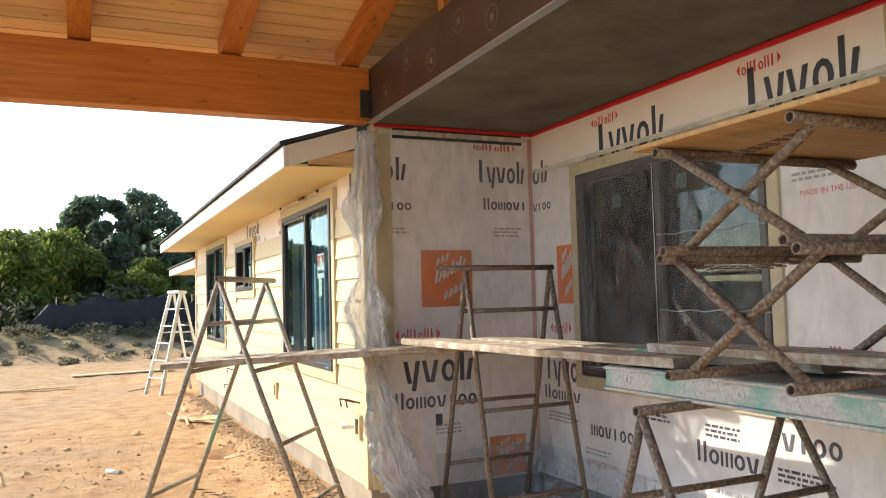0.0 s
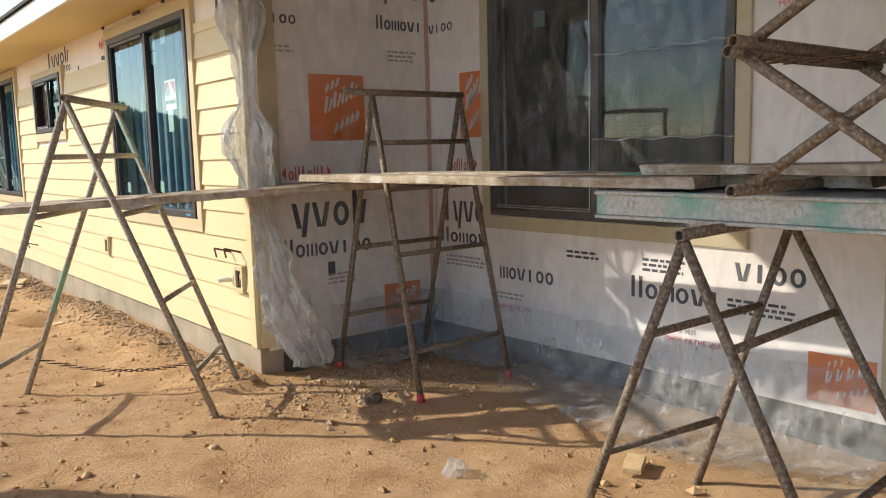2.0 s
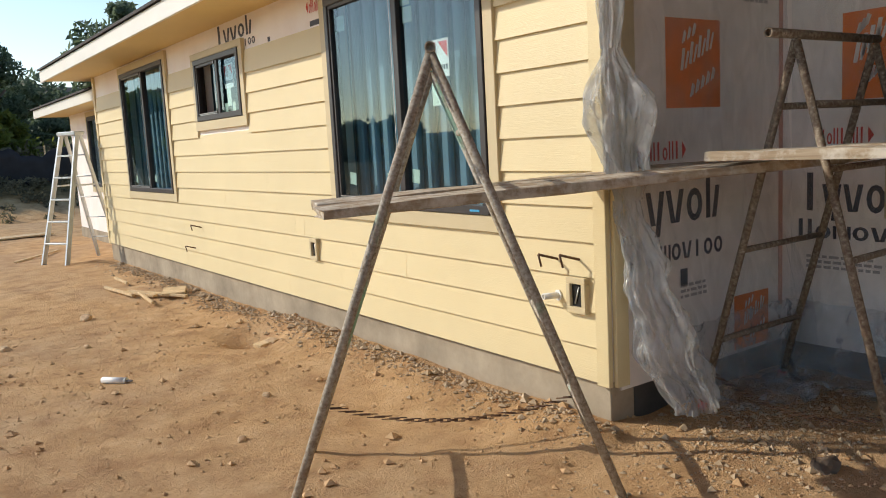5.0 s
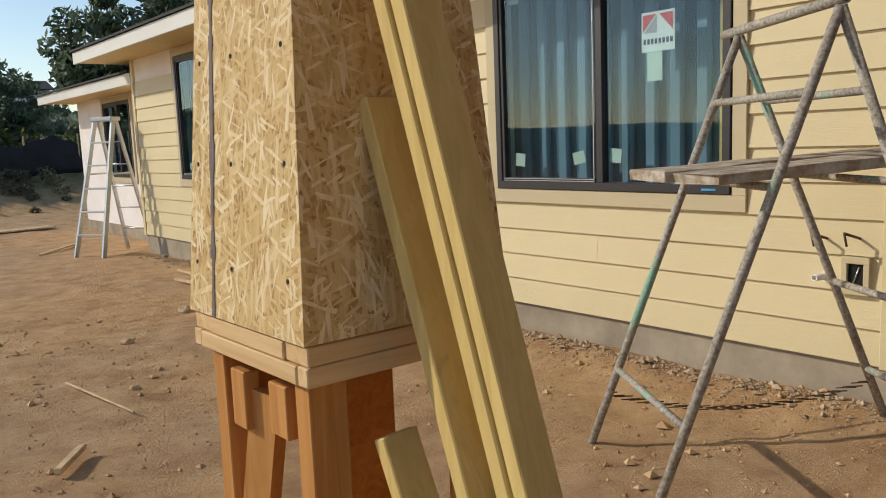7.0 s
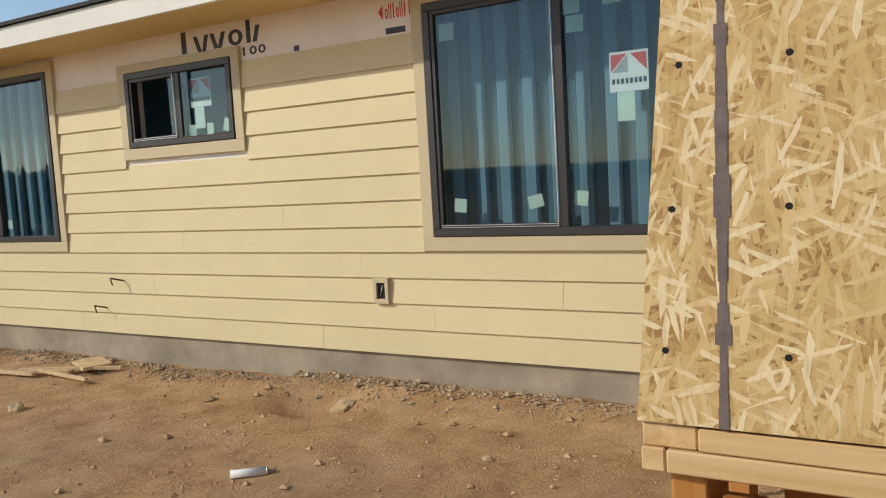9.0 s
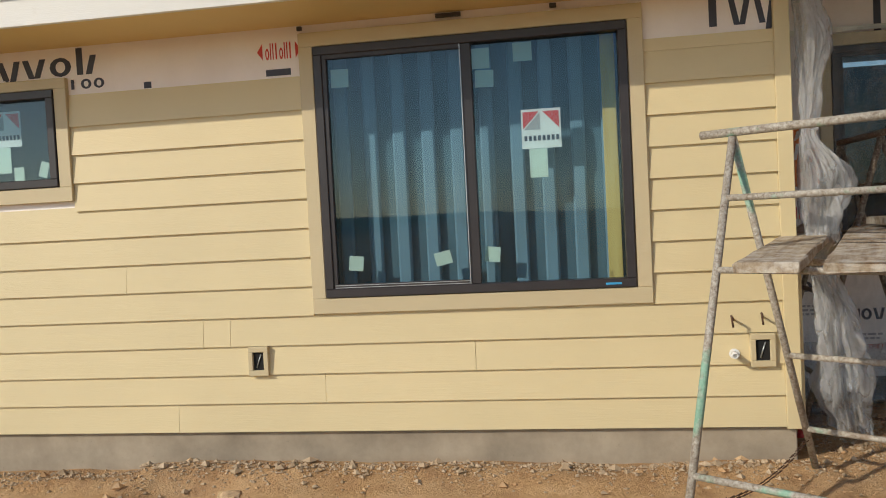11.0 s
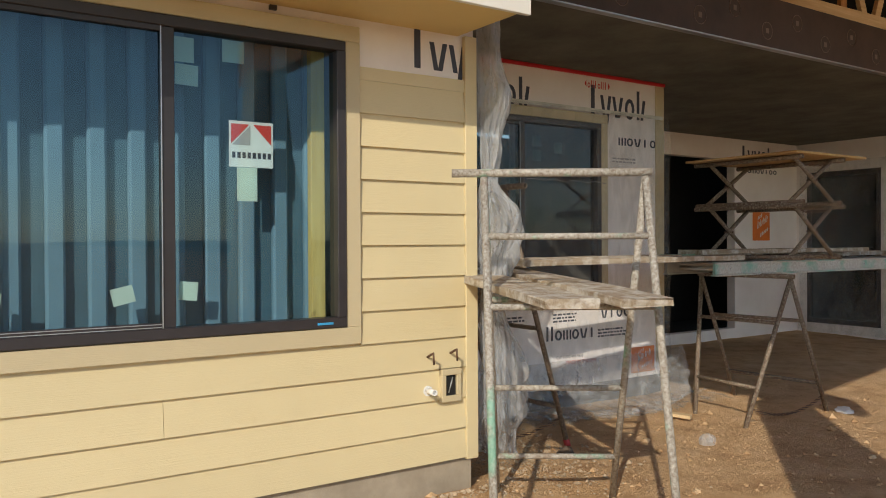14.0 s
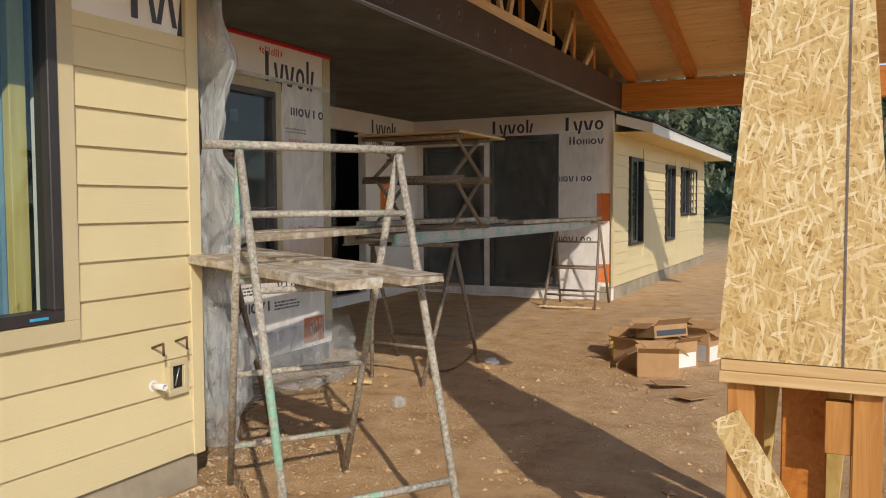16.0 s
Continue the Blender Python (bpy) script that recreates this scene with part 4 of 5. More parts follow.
printed(near_wall, PF, "PJVOK", -11.1, -10.19, 2.54, 0.17, INK)
printed(near_wall, PF, "HOMOViOO", -10.87, -10.16, 2.45, 0.09, INK)
printed(near_wall, PF, "PVJ", -6.5, -6.09, 2.5, 0.23, INK)
bm = B()
bar(bm, PF, -9.09, 2.43, -8.93, 2.47)
bar(bm, PF, -9.9, 2.42, -9.85, 2.46)
part("printed_mark", bm, INK, near_wall)
PBK, PFS = Plane("x", DX), Plane("y", -3.4)
printed(b_wall, PBK, "PJVOK", 1.9, 2.75, 2.76, 0.22, INK)
printed(b_wall, PBK, "HOMOViOO", 1.95, 2.85, 2.56, 0.1, INK)
orange_square(b_wall, PBK, 2.2, 2.65, 1.5, 1.95)


class Back(Plane):
    """A printed face that looks along +y."""

    def p(self, u, v, d=0.0):
        return Vector((-u, self.at + d, v))


PFB = Back("y", -3.4)
printed(f_wall, PFB, "PJVOK", -4.3, -3.5, 2.78, 0.22, INK)
printed(f_wall, PFB, "PJVO", -3.0, -2.3, 2.78, 0.22, INK)
printed(f_wall, PFB, "HOMOV", -2.9, -2.3, 2.55, 0.13, INK)
printed(f_wall, PFB, "OMOViOO", -3.2, -2.5, 1.95, 0.13, INK)
printed(f_wall, PFB, "OMOViOO", -3.2, -2.5, 0.95, 0.13, INK)
orange_square(f_wall, PFB, -2.42, -2.2, 1.3, 1.75)
orange_square(f_wall, PFB, -2.42, -2.2, 0.3, 0.6)
PWG = Plane("x", BX)
printed(wing, PWG, "JVOK", -17.9, -17.2, 1.45, 0.2, INK)
printed(wing, PWG, "HOMOV", -17.6, -17.0, 0.75, 0.13, INK)
orange_square(wing, PWG, -17.9, -17.4, 0.35, 0.8)


# ---- small fixtures on the siding ----
def outlet(y0, y1, z0, z1):
    ob = thing("outlet_block", "tan mounting block with open electrical box on siding", "outlet box", "mounting blocks on the wall")
    x = FX
    bm = B()
    for q in ((y0, z0, y1, z0 + 0.035), (y0, z1 - 0.035, y1, z1), (y0, z0 + 0.035, y0 + 0.03, z1 - 0.035), (y1 - 0.03, z0 + 0.035, y1, z1 - 0.035)):
        box(bm, x - 0.03, q[0], q[1], x + 0.005, q[2], q[3], 0.003)
    part("block", bm, TRIM, ob)
    # flat black plate stands in for shade inside the open box
    part("box_recess", box(B(), x - 0.012, y0 + 0.03, z0 + 0.035, x - 0.004, y1 - 0.03, z1 - 0.035), DARK, ob, "black plate painted as the shade inside the electrical box")
    bm = B()
    tube(bm, (x - 0.016, (y0 + y1) / 2 + 0.015, z0 + 0.05), (x - 0.016, (y0 + y1) / 2 - 0.015, z1 - 0.05), 0.004, 6)
    part("wire", bm, ALU, ob)


outlet(9.172, 9.302, 0.585, 0.768)
outlet(6.18, 6.317, 0.575, 0.765)
pb = thing("pipe_stub", "white pipe stub sticking out of the siding", "pipe")
part("pipe", tube(B(), (FX + 0.0, 6.4, 0.65), (FX - 0.1, 6.415, 0.655), 0.017, 12, True), WHITE, pb)
part("flange", tube(B(), (FX - 0.001, 6.4, 0.65), (FX - 0.008, 6.401, 0.65), 0.03, 12), WHITE, pb)
for y, z in ((6.4, 0.845), (6.24, 0.855), (12.0, 0.7), (12.25, 0.45)):
    cl = thing("bent_rebar", "thin rusty bent wire stub on the siding", "wire", "wire stubs on the wall")
    part("stub", tube(B(), (FX, y, z), (FX - 0.11, y + 0.03, z + 0.035), 0.007, 6), STEEL, cl)
    part("hook", tube(B(), (FX - 0.11, y + 0.03, z + 0.035), (FX - 0.1, y + 0.02, z - 0.03), 0.006, 6), STEEL, cl)
for y, w in ((7.94, 0.15), (7.33, 0.04), (8.85, 0.03)):
    solid("soffit_clip", box(B(), FX - 0.03, y - w / 2, 2.68, FX - 0.012, y + w / 2, 2.705, 0.002), FRAME, "dark metal clip under the soffit", "clip")


# ---- trestles ----
def chain(parent, p, q, sag, n=34):
    bm = B()
    p, q = Vector(p), Vector(q)
    for i in range(n):
        t = (i + 0.5) / n
        c = p.lerp(q, t)
        c.z -= sag * 4 * t * (1 - t)
        d = ((q - p) / n).normalized()
        s = Vector((-d.y, d.x, 0)) if i % 2 else Vector((0, 0, 1))
        L = (q - p).length / n * 0.75
        for a in (-1, 1):
            tube(bm, c - d * L + s * 0.008 * a, c + d * L + s * 0.008 * a, 0.003, 5)
    part("chain", bm, STEEL, parent, "thin rusty chain")


def trestle(label, tops, feet, rungs, group, material, tip=0.16, red=False, chained=True):
    """Two ladder frames hinged at a top bar. tops: both ends of the bar; feet: near pair, far pair in the same order."""
    ob = thing("trestle", label, "trestle", group)
    t0, t1 = Vector(tops[0]), Vector(tops[1])
    d = (t1 - t0).normalized()
    part("top_bar", tube(B(), t0 - d * tip, t1 + d * 0.03, 0.021, 12, True), material, ob)
    for k, pair in enumerate(feet):
        off = Vector((0, 0, -0.02))
        legs = []
        for top, foot in zip((t0, t1), pair):
            f = Vector(foot)
            f.z = ground_height(f.x, f.y) - 0.01
            start = top + off + (f - top).normalized() * 0.005
            leg = part("leg", tube(B(), start, f, 0.019, 12), material, ob)
            legs.append((start, f))
            if red:
                e = f + (start - f).normalized() * 0.06
                part("rubber_foot", tube(B(), f, e, 0.024, 10), RED_PAINT, leg, "red taped foot")
        for z in rungs[k]:
            pts = []
            for s, f in legs:
                u = (s.z - z) / (s.z - f.z)
                pts.append(s.lerp(f, u))
            part("rung", tube(B(), pts[0], pts[1], 0.016, 10), material, ob)
    if chained:
        chain(ob, Vector(feet[0][0]).lerp(t0, 0.12), Vector(feet[1][0]).lerp(t0, 0.12), 0.1)
    return ob


trestle("rusty white-painted pipe trestle with green flecks on the dirt", ((1.29, 6.5, 1.845), (0.83, 5.85, 1.845)),
        (((0.7, 6.89, 0), (0.27, 6.24, 0)), ((1.8, 6.03, 0), (1.42, 5.48, 0))), ((1.53, 1.2, 0.33), (1.53, 1.2, 0.7, 0.28)), "pipe trestles", PIPE_GREEN)
trestle("rusty pipe trestle with red feet beside the wrapped wall", ((2.52, 5.39, 1.885), (3.24, 5.395, 1.885)),
        (((2.445, 4.87, 0), (3.21, 4.91, 0)), ((2.52, 5.92, 0), (3.27, 5.92, 0))), ((1.57, 1.28, 0.88, 0.3), (1.57, 1.28, 0.88, 0.4)), "pipe trestles", PIPE, 0.22, True)
trestle("low rusty pipe trestle under the aluminium plank", ((2.01, 2.76, 1.2), (2.86, 2.82, 1.2)),
        (((2.08, 3.28, 0), (2.68, 3.14, 0)), ((2.04, 2.17, 0), (2.94, 2.21, 0))), ((0.82, 0.3), (0.82, 0.26)), "pipe trestles", PIPE, 0.03)
trestle("pale pipe trestle by the far wrapped wall", ((2.15, -2.6, 1.3), (2.85, -2.6, 1.3)),
        (((2.1, -2.2, 0), (2.9, -2.2, 0)), ((2.1, -3.0, 0), (2.9, -3.0, 0))), ((1.0, 0.6, 0.2), (0.6, 0.2)), "pipe trestles", PIPE, 0.03, False, False)


# ---- planks ----
def plank(p, q, w, th, label, material=PLANK, roll=0.0):
    """A sawn plank from p to q, centre of its underside, with chewed ends."""
    p, q = Vector(p), Vector(q)
    L = (q - p).length
    bm = B()
    n = 10
    rings = []
    for i in range(n + 1):
        x = L * i / n
        j = lambda a: a + random.uniform(-0.004, 0.004)
        rings.append([bm.verts.new((x + (random.uniform(-0.012, 0.012) if i in (0, n) else 0), j(y), j(z))) for y, z in ((-w / 2, 0.003), (-w / 2 + 0.006, 0), (w / 2 - 0.006, 0), (w / 2, 0.003), (w / 2, th - 0.004), (w / 2 - 0.006, th), (-w / 2 + 0.006, th), (-w / 2, th - 0.004))])
    for a, b in zip(rings, rings[1:]):
        for i in range(8):
            bm.faces.new((a[i], a[(i + 1) % 8], b[(i + 1) % 8], b[i]))
    bm.faces.new(rings[0])
    bm.faces.new(rings[-1])
    ob = solid("scaffold_plank", bm, material, label, "plank", group="scaffold planks")
    d = (q - p).normalized()
    side = Vector((0, 0, 1)).cross(d).normalized()
    up = d.cross(side)
    m = Matrix((d, side, up)).transposed().to_4x4()
    ob.matrix_basis = Matrix.Translation(p) @ m
    return ob


plank((0.64, 6.52, 1.216), (2.95, 5.62, 1.3), 0.25, 0.042, "weathered grey wooden plank laid on the trestle rung")
plank((0.5, 6.21, 1.217), (2.85, 5.32, 1.3), 0.25, 0.042, "weathered grey wooden plank laid on the trestle rung")
plank((2.18, 5.55, 1.343), (2.44, 2.95, 1.338), 0.24, 0.042, "pale dusty wooden plank lying across the trestles")
gp = plank((2.58, 5.23, 1.343), (2.72, 2.4, 1.34), 0.24, 0.045, "pale dusty wooden plank with a green paint patch")
GREEN = mat_plain("green_paint", (0.1, 0.33, 0.2), 0.6, 0.0, 0.3, 12)
part("paint_patch", box(B(), 1.75, -0.1235, 0.008, 2.05, 0.1, 0.0462), GREEN, gp, "green paint patch")
plank((2.6, 3.3, 1.387), (2.62, 0.6, 1.385), 0.25, 0.04, "dark stained wooden plank stacked on another")
plank((2.9, 3.0, 1.335), (2.85, -0.4, 1.335), 0.22, 0.045, "dark stained wooden plank on the aluminium stage")
plank((2.35, 0.4, 1.335), (2.3, -2.8, 1.335), 0.24, 0.045, "weathered wooden plank on the aluminium stage")
st = thing("aluminium_stage", "dented aluminium scaffold stage with green paint", "scaffold stage")
for x in (2.3, 2.8):
    bm = box(B(), x - 0.015, -2.75, 1.225, x + 0.015, 3.38, 1.325, 0.003)
    part("side_web", bm, ALU_GREEN if x < 2.5 else ALU, st)
    for z in (1.21, 1.309):
        part("flange", box(B(), x - 0.03, -2.75, z, x + 0.03, 3.38, z + 0.014, 0.003), ALU_GREEN if x < 2.5 else ALU, st)
part("deck", box(B(), 2.335, -2.74, 1.311, 2.765, 3.37, 1.322), ALU, st)
for i in range(9):
    y = 3.2 - i * 0.7
    part("cross_rung", tube(B(), (2.28, y, 1.27), (2.82, y, 1.27), 0.018, 10, True), ALU, st)

# ---- folding scissor stands with a plywood top ----
for zb, zt in ((1.345, 1.8), (1.82, 2.215)):
    ss = thing("scissor_stand", "rusty pipe scissor stand stacked on planks", "scaffold", "scissor stands")
    for x in (2.1, 2.95):
        part("brace", tube(B(), (x + 0.025, 2.58, zb + 0.02), (x + 0.025, 1.95, zt), 0.019, 10), PIPE, ss)
        part("brace", tube(B(), (x - 0.02, 2.0, zb + 0.02), (x - 0.02, 2.6, zt), 0.019, 10), PIPE, ss)
        part("pivot_bolt", tube(B(), (x - 0.045, 2.29, (zb + zt) / 2 + 0.01), (x + 0.05, 2.29, (zb + zt) / 2 + 0.01), 0.01, 8), STEEL, ss)
    for y, z in ((2.58, zb + 0.01), (2.0, zb + 0.01), (1.95, zt), (2.6, zt)):
        part("cross_pipe", tube(B(), (2.0, y, z), (3.1, y, z), 0.021, 12, True), PIPE, ss)
    chain(ss, (2.12, 2.58, zt - 0.02), (2.12, 1.97, zt - 0.02), 0.03, 22)
solid("plywood_top", box(B(), 1.98, 1.62, 2.237, 3.12, 2.72, 2.257, 0.003), PLYWOOD, "worn plywood sheet on top of the scissor stands", "plywood")

# ---- OSB column ----
CX, CY = -1.06, 6.15
col = thing("porch_column", "tapered OSB-clad porch column on an open stud base", "column", at=Matrix.Translation((CX, CY, 0)))
b0, b1, za, zb = 0.275, 0.135, 1.03, 3.04


def taper_panel(bm, side, th):
    """One tapered face of the column; side 0 to 3 round the column."""
    e = th if side % 2 else 0.0
    pts = []
    for z, h in ((za, b0), (zb, b1)):
        for s in (-1, 1):
            pts.append((s * (h - e), -h, z))
    inner = [(x, y + th, z) for x, y, z in pts]
    vs = [bm.verts.new(Matrix.Rotation(side * math.pi / 2, 3, "Z") @ Vector(p)) for p in pts + inner]
    for f in ((0, 1, 3, 2), (4, 6, 7, 5), (0, 2, 6, 4), (1, 5, 7, 3), (0, 4, 5, 1), (2, 3, 7, 6)):
        bm.faces.new([vs[i] for i in f])
    return bm


for s in range(4):
    part("osb_panel", taper_panel(B(), s, 0.012), OSB, col)
for s in (-1, 1):
    part("plate", box(B(), -0.265, s * 0.225 - 0.045, 0.985, 0.265, s * 0.225 + 0.045, 1.026, 0.003), LUMBER_X, col)
    part("plate", box(B(), s * 0.225 - 0.045, -0.178, 0.985, s * 0.225 + 0.045, 0.178, 1.024, 0.003), LUMBER_Y, col)
    part("rail", box(B(), -0.27, s * 0.252 - 0.02, 0.943, 0.27, s * 0.252 + 0.02, 0.984, 0.003), LUMBER_X, col)
    part("rail", box(B(), s * 0.252 - 0.02, -0.23, 0.943, s * 0.252 + 0.02, 0.23, 0.983, 0.003), LUMBER_Y, col)
    for t in (-1, 1):
        part("corner_post", box(B(), s * 0.2 - 0.045, t * 0.2 - 0.03, -0.05, s * 0.2 + 0.045, t * 0.2 + 0.03, 0.984, 0.003), LUMBER_Z, col)
part("timber_post", box(B(), -0.075, -0.075, -0.05, 0.075, 0.075, 3.045, 0.005), TIMBER_Y, col, "solid orange timber post inside the cladding")
part("block", box(B(), -0.16, 0.17, 0.72, -0.07, 0.22, 0.9, 0.003), LUMBER_Z, col)
part("block", box(B(), -0.23, -0.1, 0.78, -0.19, -0.02, 0.9, 0.003), LUMBER_Z, col)
part("block", box(B(), -0.24, 0.08, 0.76, -0.2, 0.15, 0.9, 0.003), LUMBER_Z, col)
part("osb_brace", beam(B(), (0.25, 0.245, 0.82), (-0.2, 0.245, 0.05), 0.012, 0.11, up=(1, 0, 0.5)), OSB, col, "diagonal OSB offcut brace")
part("brace", beam(B(), (-0.19, 0.05, 0.85), (-0.24, 0.2, 0.02), 0.04, 0.085), LUMBER_Z, col)
for z in np.arange(1.15, 3.0, 0.23):
    h = b0 + (b1 - b0) * (z - za) / (zb - za)
    for s in (-0.8, 0.15, 0.85):
        part("nail_head", tube(B(), (-h - 0.001, s * h, z), (-h + 0.004, s * h, z), 0.006, 6), DARK, col)
bm = B()
for i in range(60):
    z = za + (zb - za) * i / 60
    h = b0 + (b1 - b0) * (i / 60)
    z2 = za + (zb - za) * (i + 1) / 60
    h2 = b0 + (b1 - b0) * ((i + 1) / 60)
    w = 0.008 + random.uniform(-0.004, 0.005)
    bm.faces.new([bm.verts.new(p) for p in ((-h - 0.002, 0.135 - w, z), (-h - 0.002, 0.135 + w, z), (-h2 - 0.002, 0.135 + w, z2), (-h2 - 0.002, 0.135 - w, z2))])
part("chalk_line", bm, mat_plain("grey_marker", (0.16, 0.12, 0.11), 0.8, 0, 0.3, 30), col, "smudged grey marker line")
bm = B()
for i in range(40):
    z, z2 = za + (zb - za) * i / 40, za + (zb - za) * (i + 1) / 40
    h, h2 = b0 + (b1 - b0) * i / 40, b0 + (b1 - b0) * (i + 1) / 40
    bm.faces.new([bm.verts.new(p) for p in ((-0.125, h + 0.002, z), (-0.117, h + 0.002, z), (-0.117, h2 + 0.002, z2), (-0.125, h2 + 0.002, z2))])
part("chalk_line", bm, bpy.data.materials["grey_marker"], col, "smudged grey marker line")
# boards leaning on the column
for p, q, w, h in (((-1.03, 5.37, 0.0), (-1.272, 6.07, 3.04), 0.086, 0.038), ((-1.025, 5.326, 0.0), (-1.267, 6.026, 3.04), 0.086, 0.038), ((-1.14, 5.33, 0.0), (-1.112, 5.905, 1.5), 0.086, 0.038), ((-1.12, 5.5, 0.0), (-1.17, 5.82, 0.83), 0.086, 0.038), ((-0.83, 5.66, 0.0), (-0.93, 5.85, 1.02), 0.086, 0.038)):
    bm = beam(B(), p, q, w, h, up=(0, 1, 0), bevel=0.003)
    solid("leaning_stud", bm, PALE_Z, "pale yellow sawn stud leaning on the column", "lumber", group="studs leaning on the column")


# ---- plastic sheeting ----
def sheet(name, fn, nu, nv, material, label="", parent=None):
    verts = [fn(i / nu, j / nv) for j in range(nv + 1) for i in range(nu + 1)]
    faces = [(j * (nu + 1) + i, j * (nu + 1) + i + 1, (j + 1) * (nu + 1) + i + 1, (j + 1) * (nu + 1) + i) for j in range(nv) for i in range(nu)]
    ob = mesh_part(name, verts, faces, material, parent, True)
    return tagged(ob, label, "plastic sheet") if label else ob


DRAPE = ((2.98, 1.98, 5.97, 0.06), (2.6, 1.96, 5.96, 0.085), (2.36, 1.94, 5.95, 0.12), (2.08, 1.94, 5.96, 0.065), (1.88, 1.945, 5.97, 0.045), (1.6, 1.92, 5.91, 0.17), (1.32, 1.96, 5.91, 0.11), (1.17, 1.98, 5.92, 0.055), (0.8, 2.01, 5.84, 0.12), (0.45, 2.07, 5.77, 0.16), (0.14, 2.2, 5.7, 0.12))


def drape_part(z_top, z_low, seed):
    """A stretch of the gathered sheet at the house corner, pinched and bulging, with sharp creases."""
    def fn(u, v):
        z = z_top + (z_low - z_top) * v
        for (z0, x0, y0, r0), (z1, x1, y1, r1) in zip(DRAPE, DRAPE[1:]):
            if z1 <= z <= z0:
                k = (z0 - z) / (z0 - z1)
                k = k * k * (3 - 2 * k)
                cx, cy, rad = x0 + (x1 - x0) * k, y0 + (y1 - y0) * k, r0 + (r1 - r0) * k
        a = u * 2 * math.pi
        c, s = math.cos(a), math.sin(a)
        big = noise.noise(Vector((c * 1.1 + seed, s * 1.1, z * 2.2)))
        crease = abs(noise.noise(Vector((c * 2.6 + seed, s * 2.6, z * 3.2)))) + 0.6 * abs(noise.noise(Vector((c * 5.5, s * 5.5 + seed, z * 7.5))))
        r = rad * (0.95 + 0.45 * big + 0.75 * (crease - 0.28))
        return (cx + r * c, min(cy + r * s * 0.75, HY - 0.05), z)
    return fn


def side_cover(u, v):
    """Loose clear sheet over the recess side wall, bellying at the bottom."""
    tail = max(0.0, v - 0.58) / 0.42
    left = 2.08 + 0.36 * tail ** 1.5
    x = left + (3.5 - left) * u
    z = CZ - 0.05 - v * 2.95
    fold = 0.022 * math.sin(u * 34 + 3 * math.sin(v * 4)) * (0.2 + 1.2 * v) + 0.06 * noise.noise(Vector((u * 5, v * 4, 1)))
    bell = 0.2 * max(0, v - 0.68) / 0.32
    return (x, HY - 0.03 - abs(fold) - bell * (0.6 + 0.4 * math.sin(u * 7 + 1)), max(z, 0.05 + 0.03 * math.sin(u * 22)))


def back_cover(u, v):
    """Clear sheet taped over the recess window and down the wall to the ground, trailing outward."""
    y = HY - 0.08 - 3.45 * u
    f = 0.012 * math.sin(v * 26 + 9 * u) * (0.3 + u) + 0.035 * noise.noise(Vector((u * 9, v * 4, 8)))
    if v < 0.72:
        return (RX - 0.032 - abs(f), y, 2.72 - v / 0.72 * 2.5)
    k = (v - 0.72) / 0.28
    out = k * (0.3 + 0.45 * u + 0.1 * math.sin(u * 19))
    x = RX - 0.04 - out - abs(f)
    return (x, y + 0.05 * math.sin(k * 8 + u * 30), max(0.17 * (1 - k) ** 2, 0) + ground_height(x, y) + 0.02 + 0.05 * abs(noise.noise(Vector((u * 26, k * 6, 3)))) + 0.03 * abs(math.sin(u * 60 + k * 7)) * k)


def far_cover(u, v):
    x = 2.3 + 3.4 * u
    f = 0.02 * math.sin(u * 50 + 4 * v)
    return (x, -3.33 + abs(f) + 0.25 * max(0, v - 0.8), max(2.75 - 2.75 * v, 0.03))


def skirt(u, v):
    """Crumpled lower edge of the sheeting: off the side wall, round the corner and along the back wall onto the dirt."""
    s = u * 4.6
    k = v
    crumple = 0.07 * noise.noise(Vector((u * 34, v * 7, 5))) + 0.05 * abs(noise.noise(Vector((u * 90, v * 16, 2)))) + 0.05 * abs(math.sin(u * 95 + 4 * v)) * (0.3 + v)
    out = 0.07 + 0.12 * k + (0.28 + 0.2 * math.sin(u * 11)) * max(0, k - 0.55) / 0.45
    if s < 1.05:
        x, y = 2.5 + s, HY - out * 0.8 - abs(crumple)
        x = min(x, RX - out)
    else:
        x, y = RX - out * (0.8 + 0.35 * u) - abs(crumple), HY - 0.1 - (s - 1.05)
    z = 0.42 * (1 - k / 0.6) if k < 0.6 else 0.0
    return (x, y, ground_height(x, y) + z + 0.02 + 0.7 * abs(crumple) * k)


drape = thing("plastic_drape", "gathered clear plastic sheeting hanging at the house corner", "plastic sheet")
for nm, zt, zl, rows in (("gathered_top", 2.98, 1.88, 90), ("bulging_knot", 1.88, 1.17, 70), ("hanging_tail", 1.17, 0.14, 80)):
    sheet(nm, drape_part(zt, zl, zt), 110, rows, FILM_THICK, parent=drape)
pc1 = sheet("plastic_cover", side_cover, 80, 60, FILM, "clear plastic sheeting over the wrapped side wall")
pc2 = sheet("plastic_cover", back_cover, 120, 80, FILM, "clear plastic sheeting over window and wall, trailing on dirt")
sheet("plastic_skirt", skirt, 340, 44, FILM_MID, "crumpled clear plastic trailing from the wall onto the dirt")
sheet("plastic_cover", far_cover, 60, 40, FILM, "clear plastic sheeting over the far door and wall")


# tape that holds the sheeting, and fold lines over the window
TAPE = mat_plain("clear_tape", (0.6, 0.58, 0.5), 0.3)
part("tape_strip", box(B(), 2.1, HY - 0.034, CZ - 0.09, 3.45, HY - 0.031, CZ - 0.05), TAPE, pc1)
part("tape_strip", box(B(), RX - 0.036, 2.62, 2.7, RX - 0.033, 5.95, 2.735), TAPE, pc2)
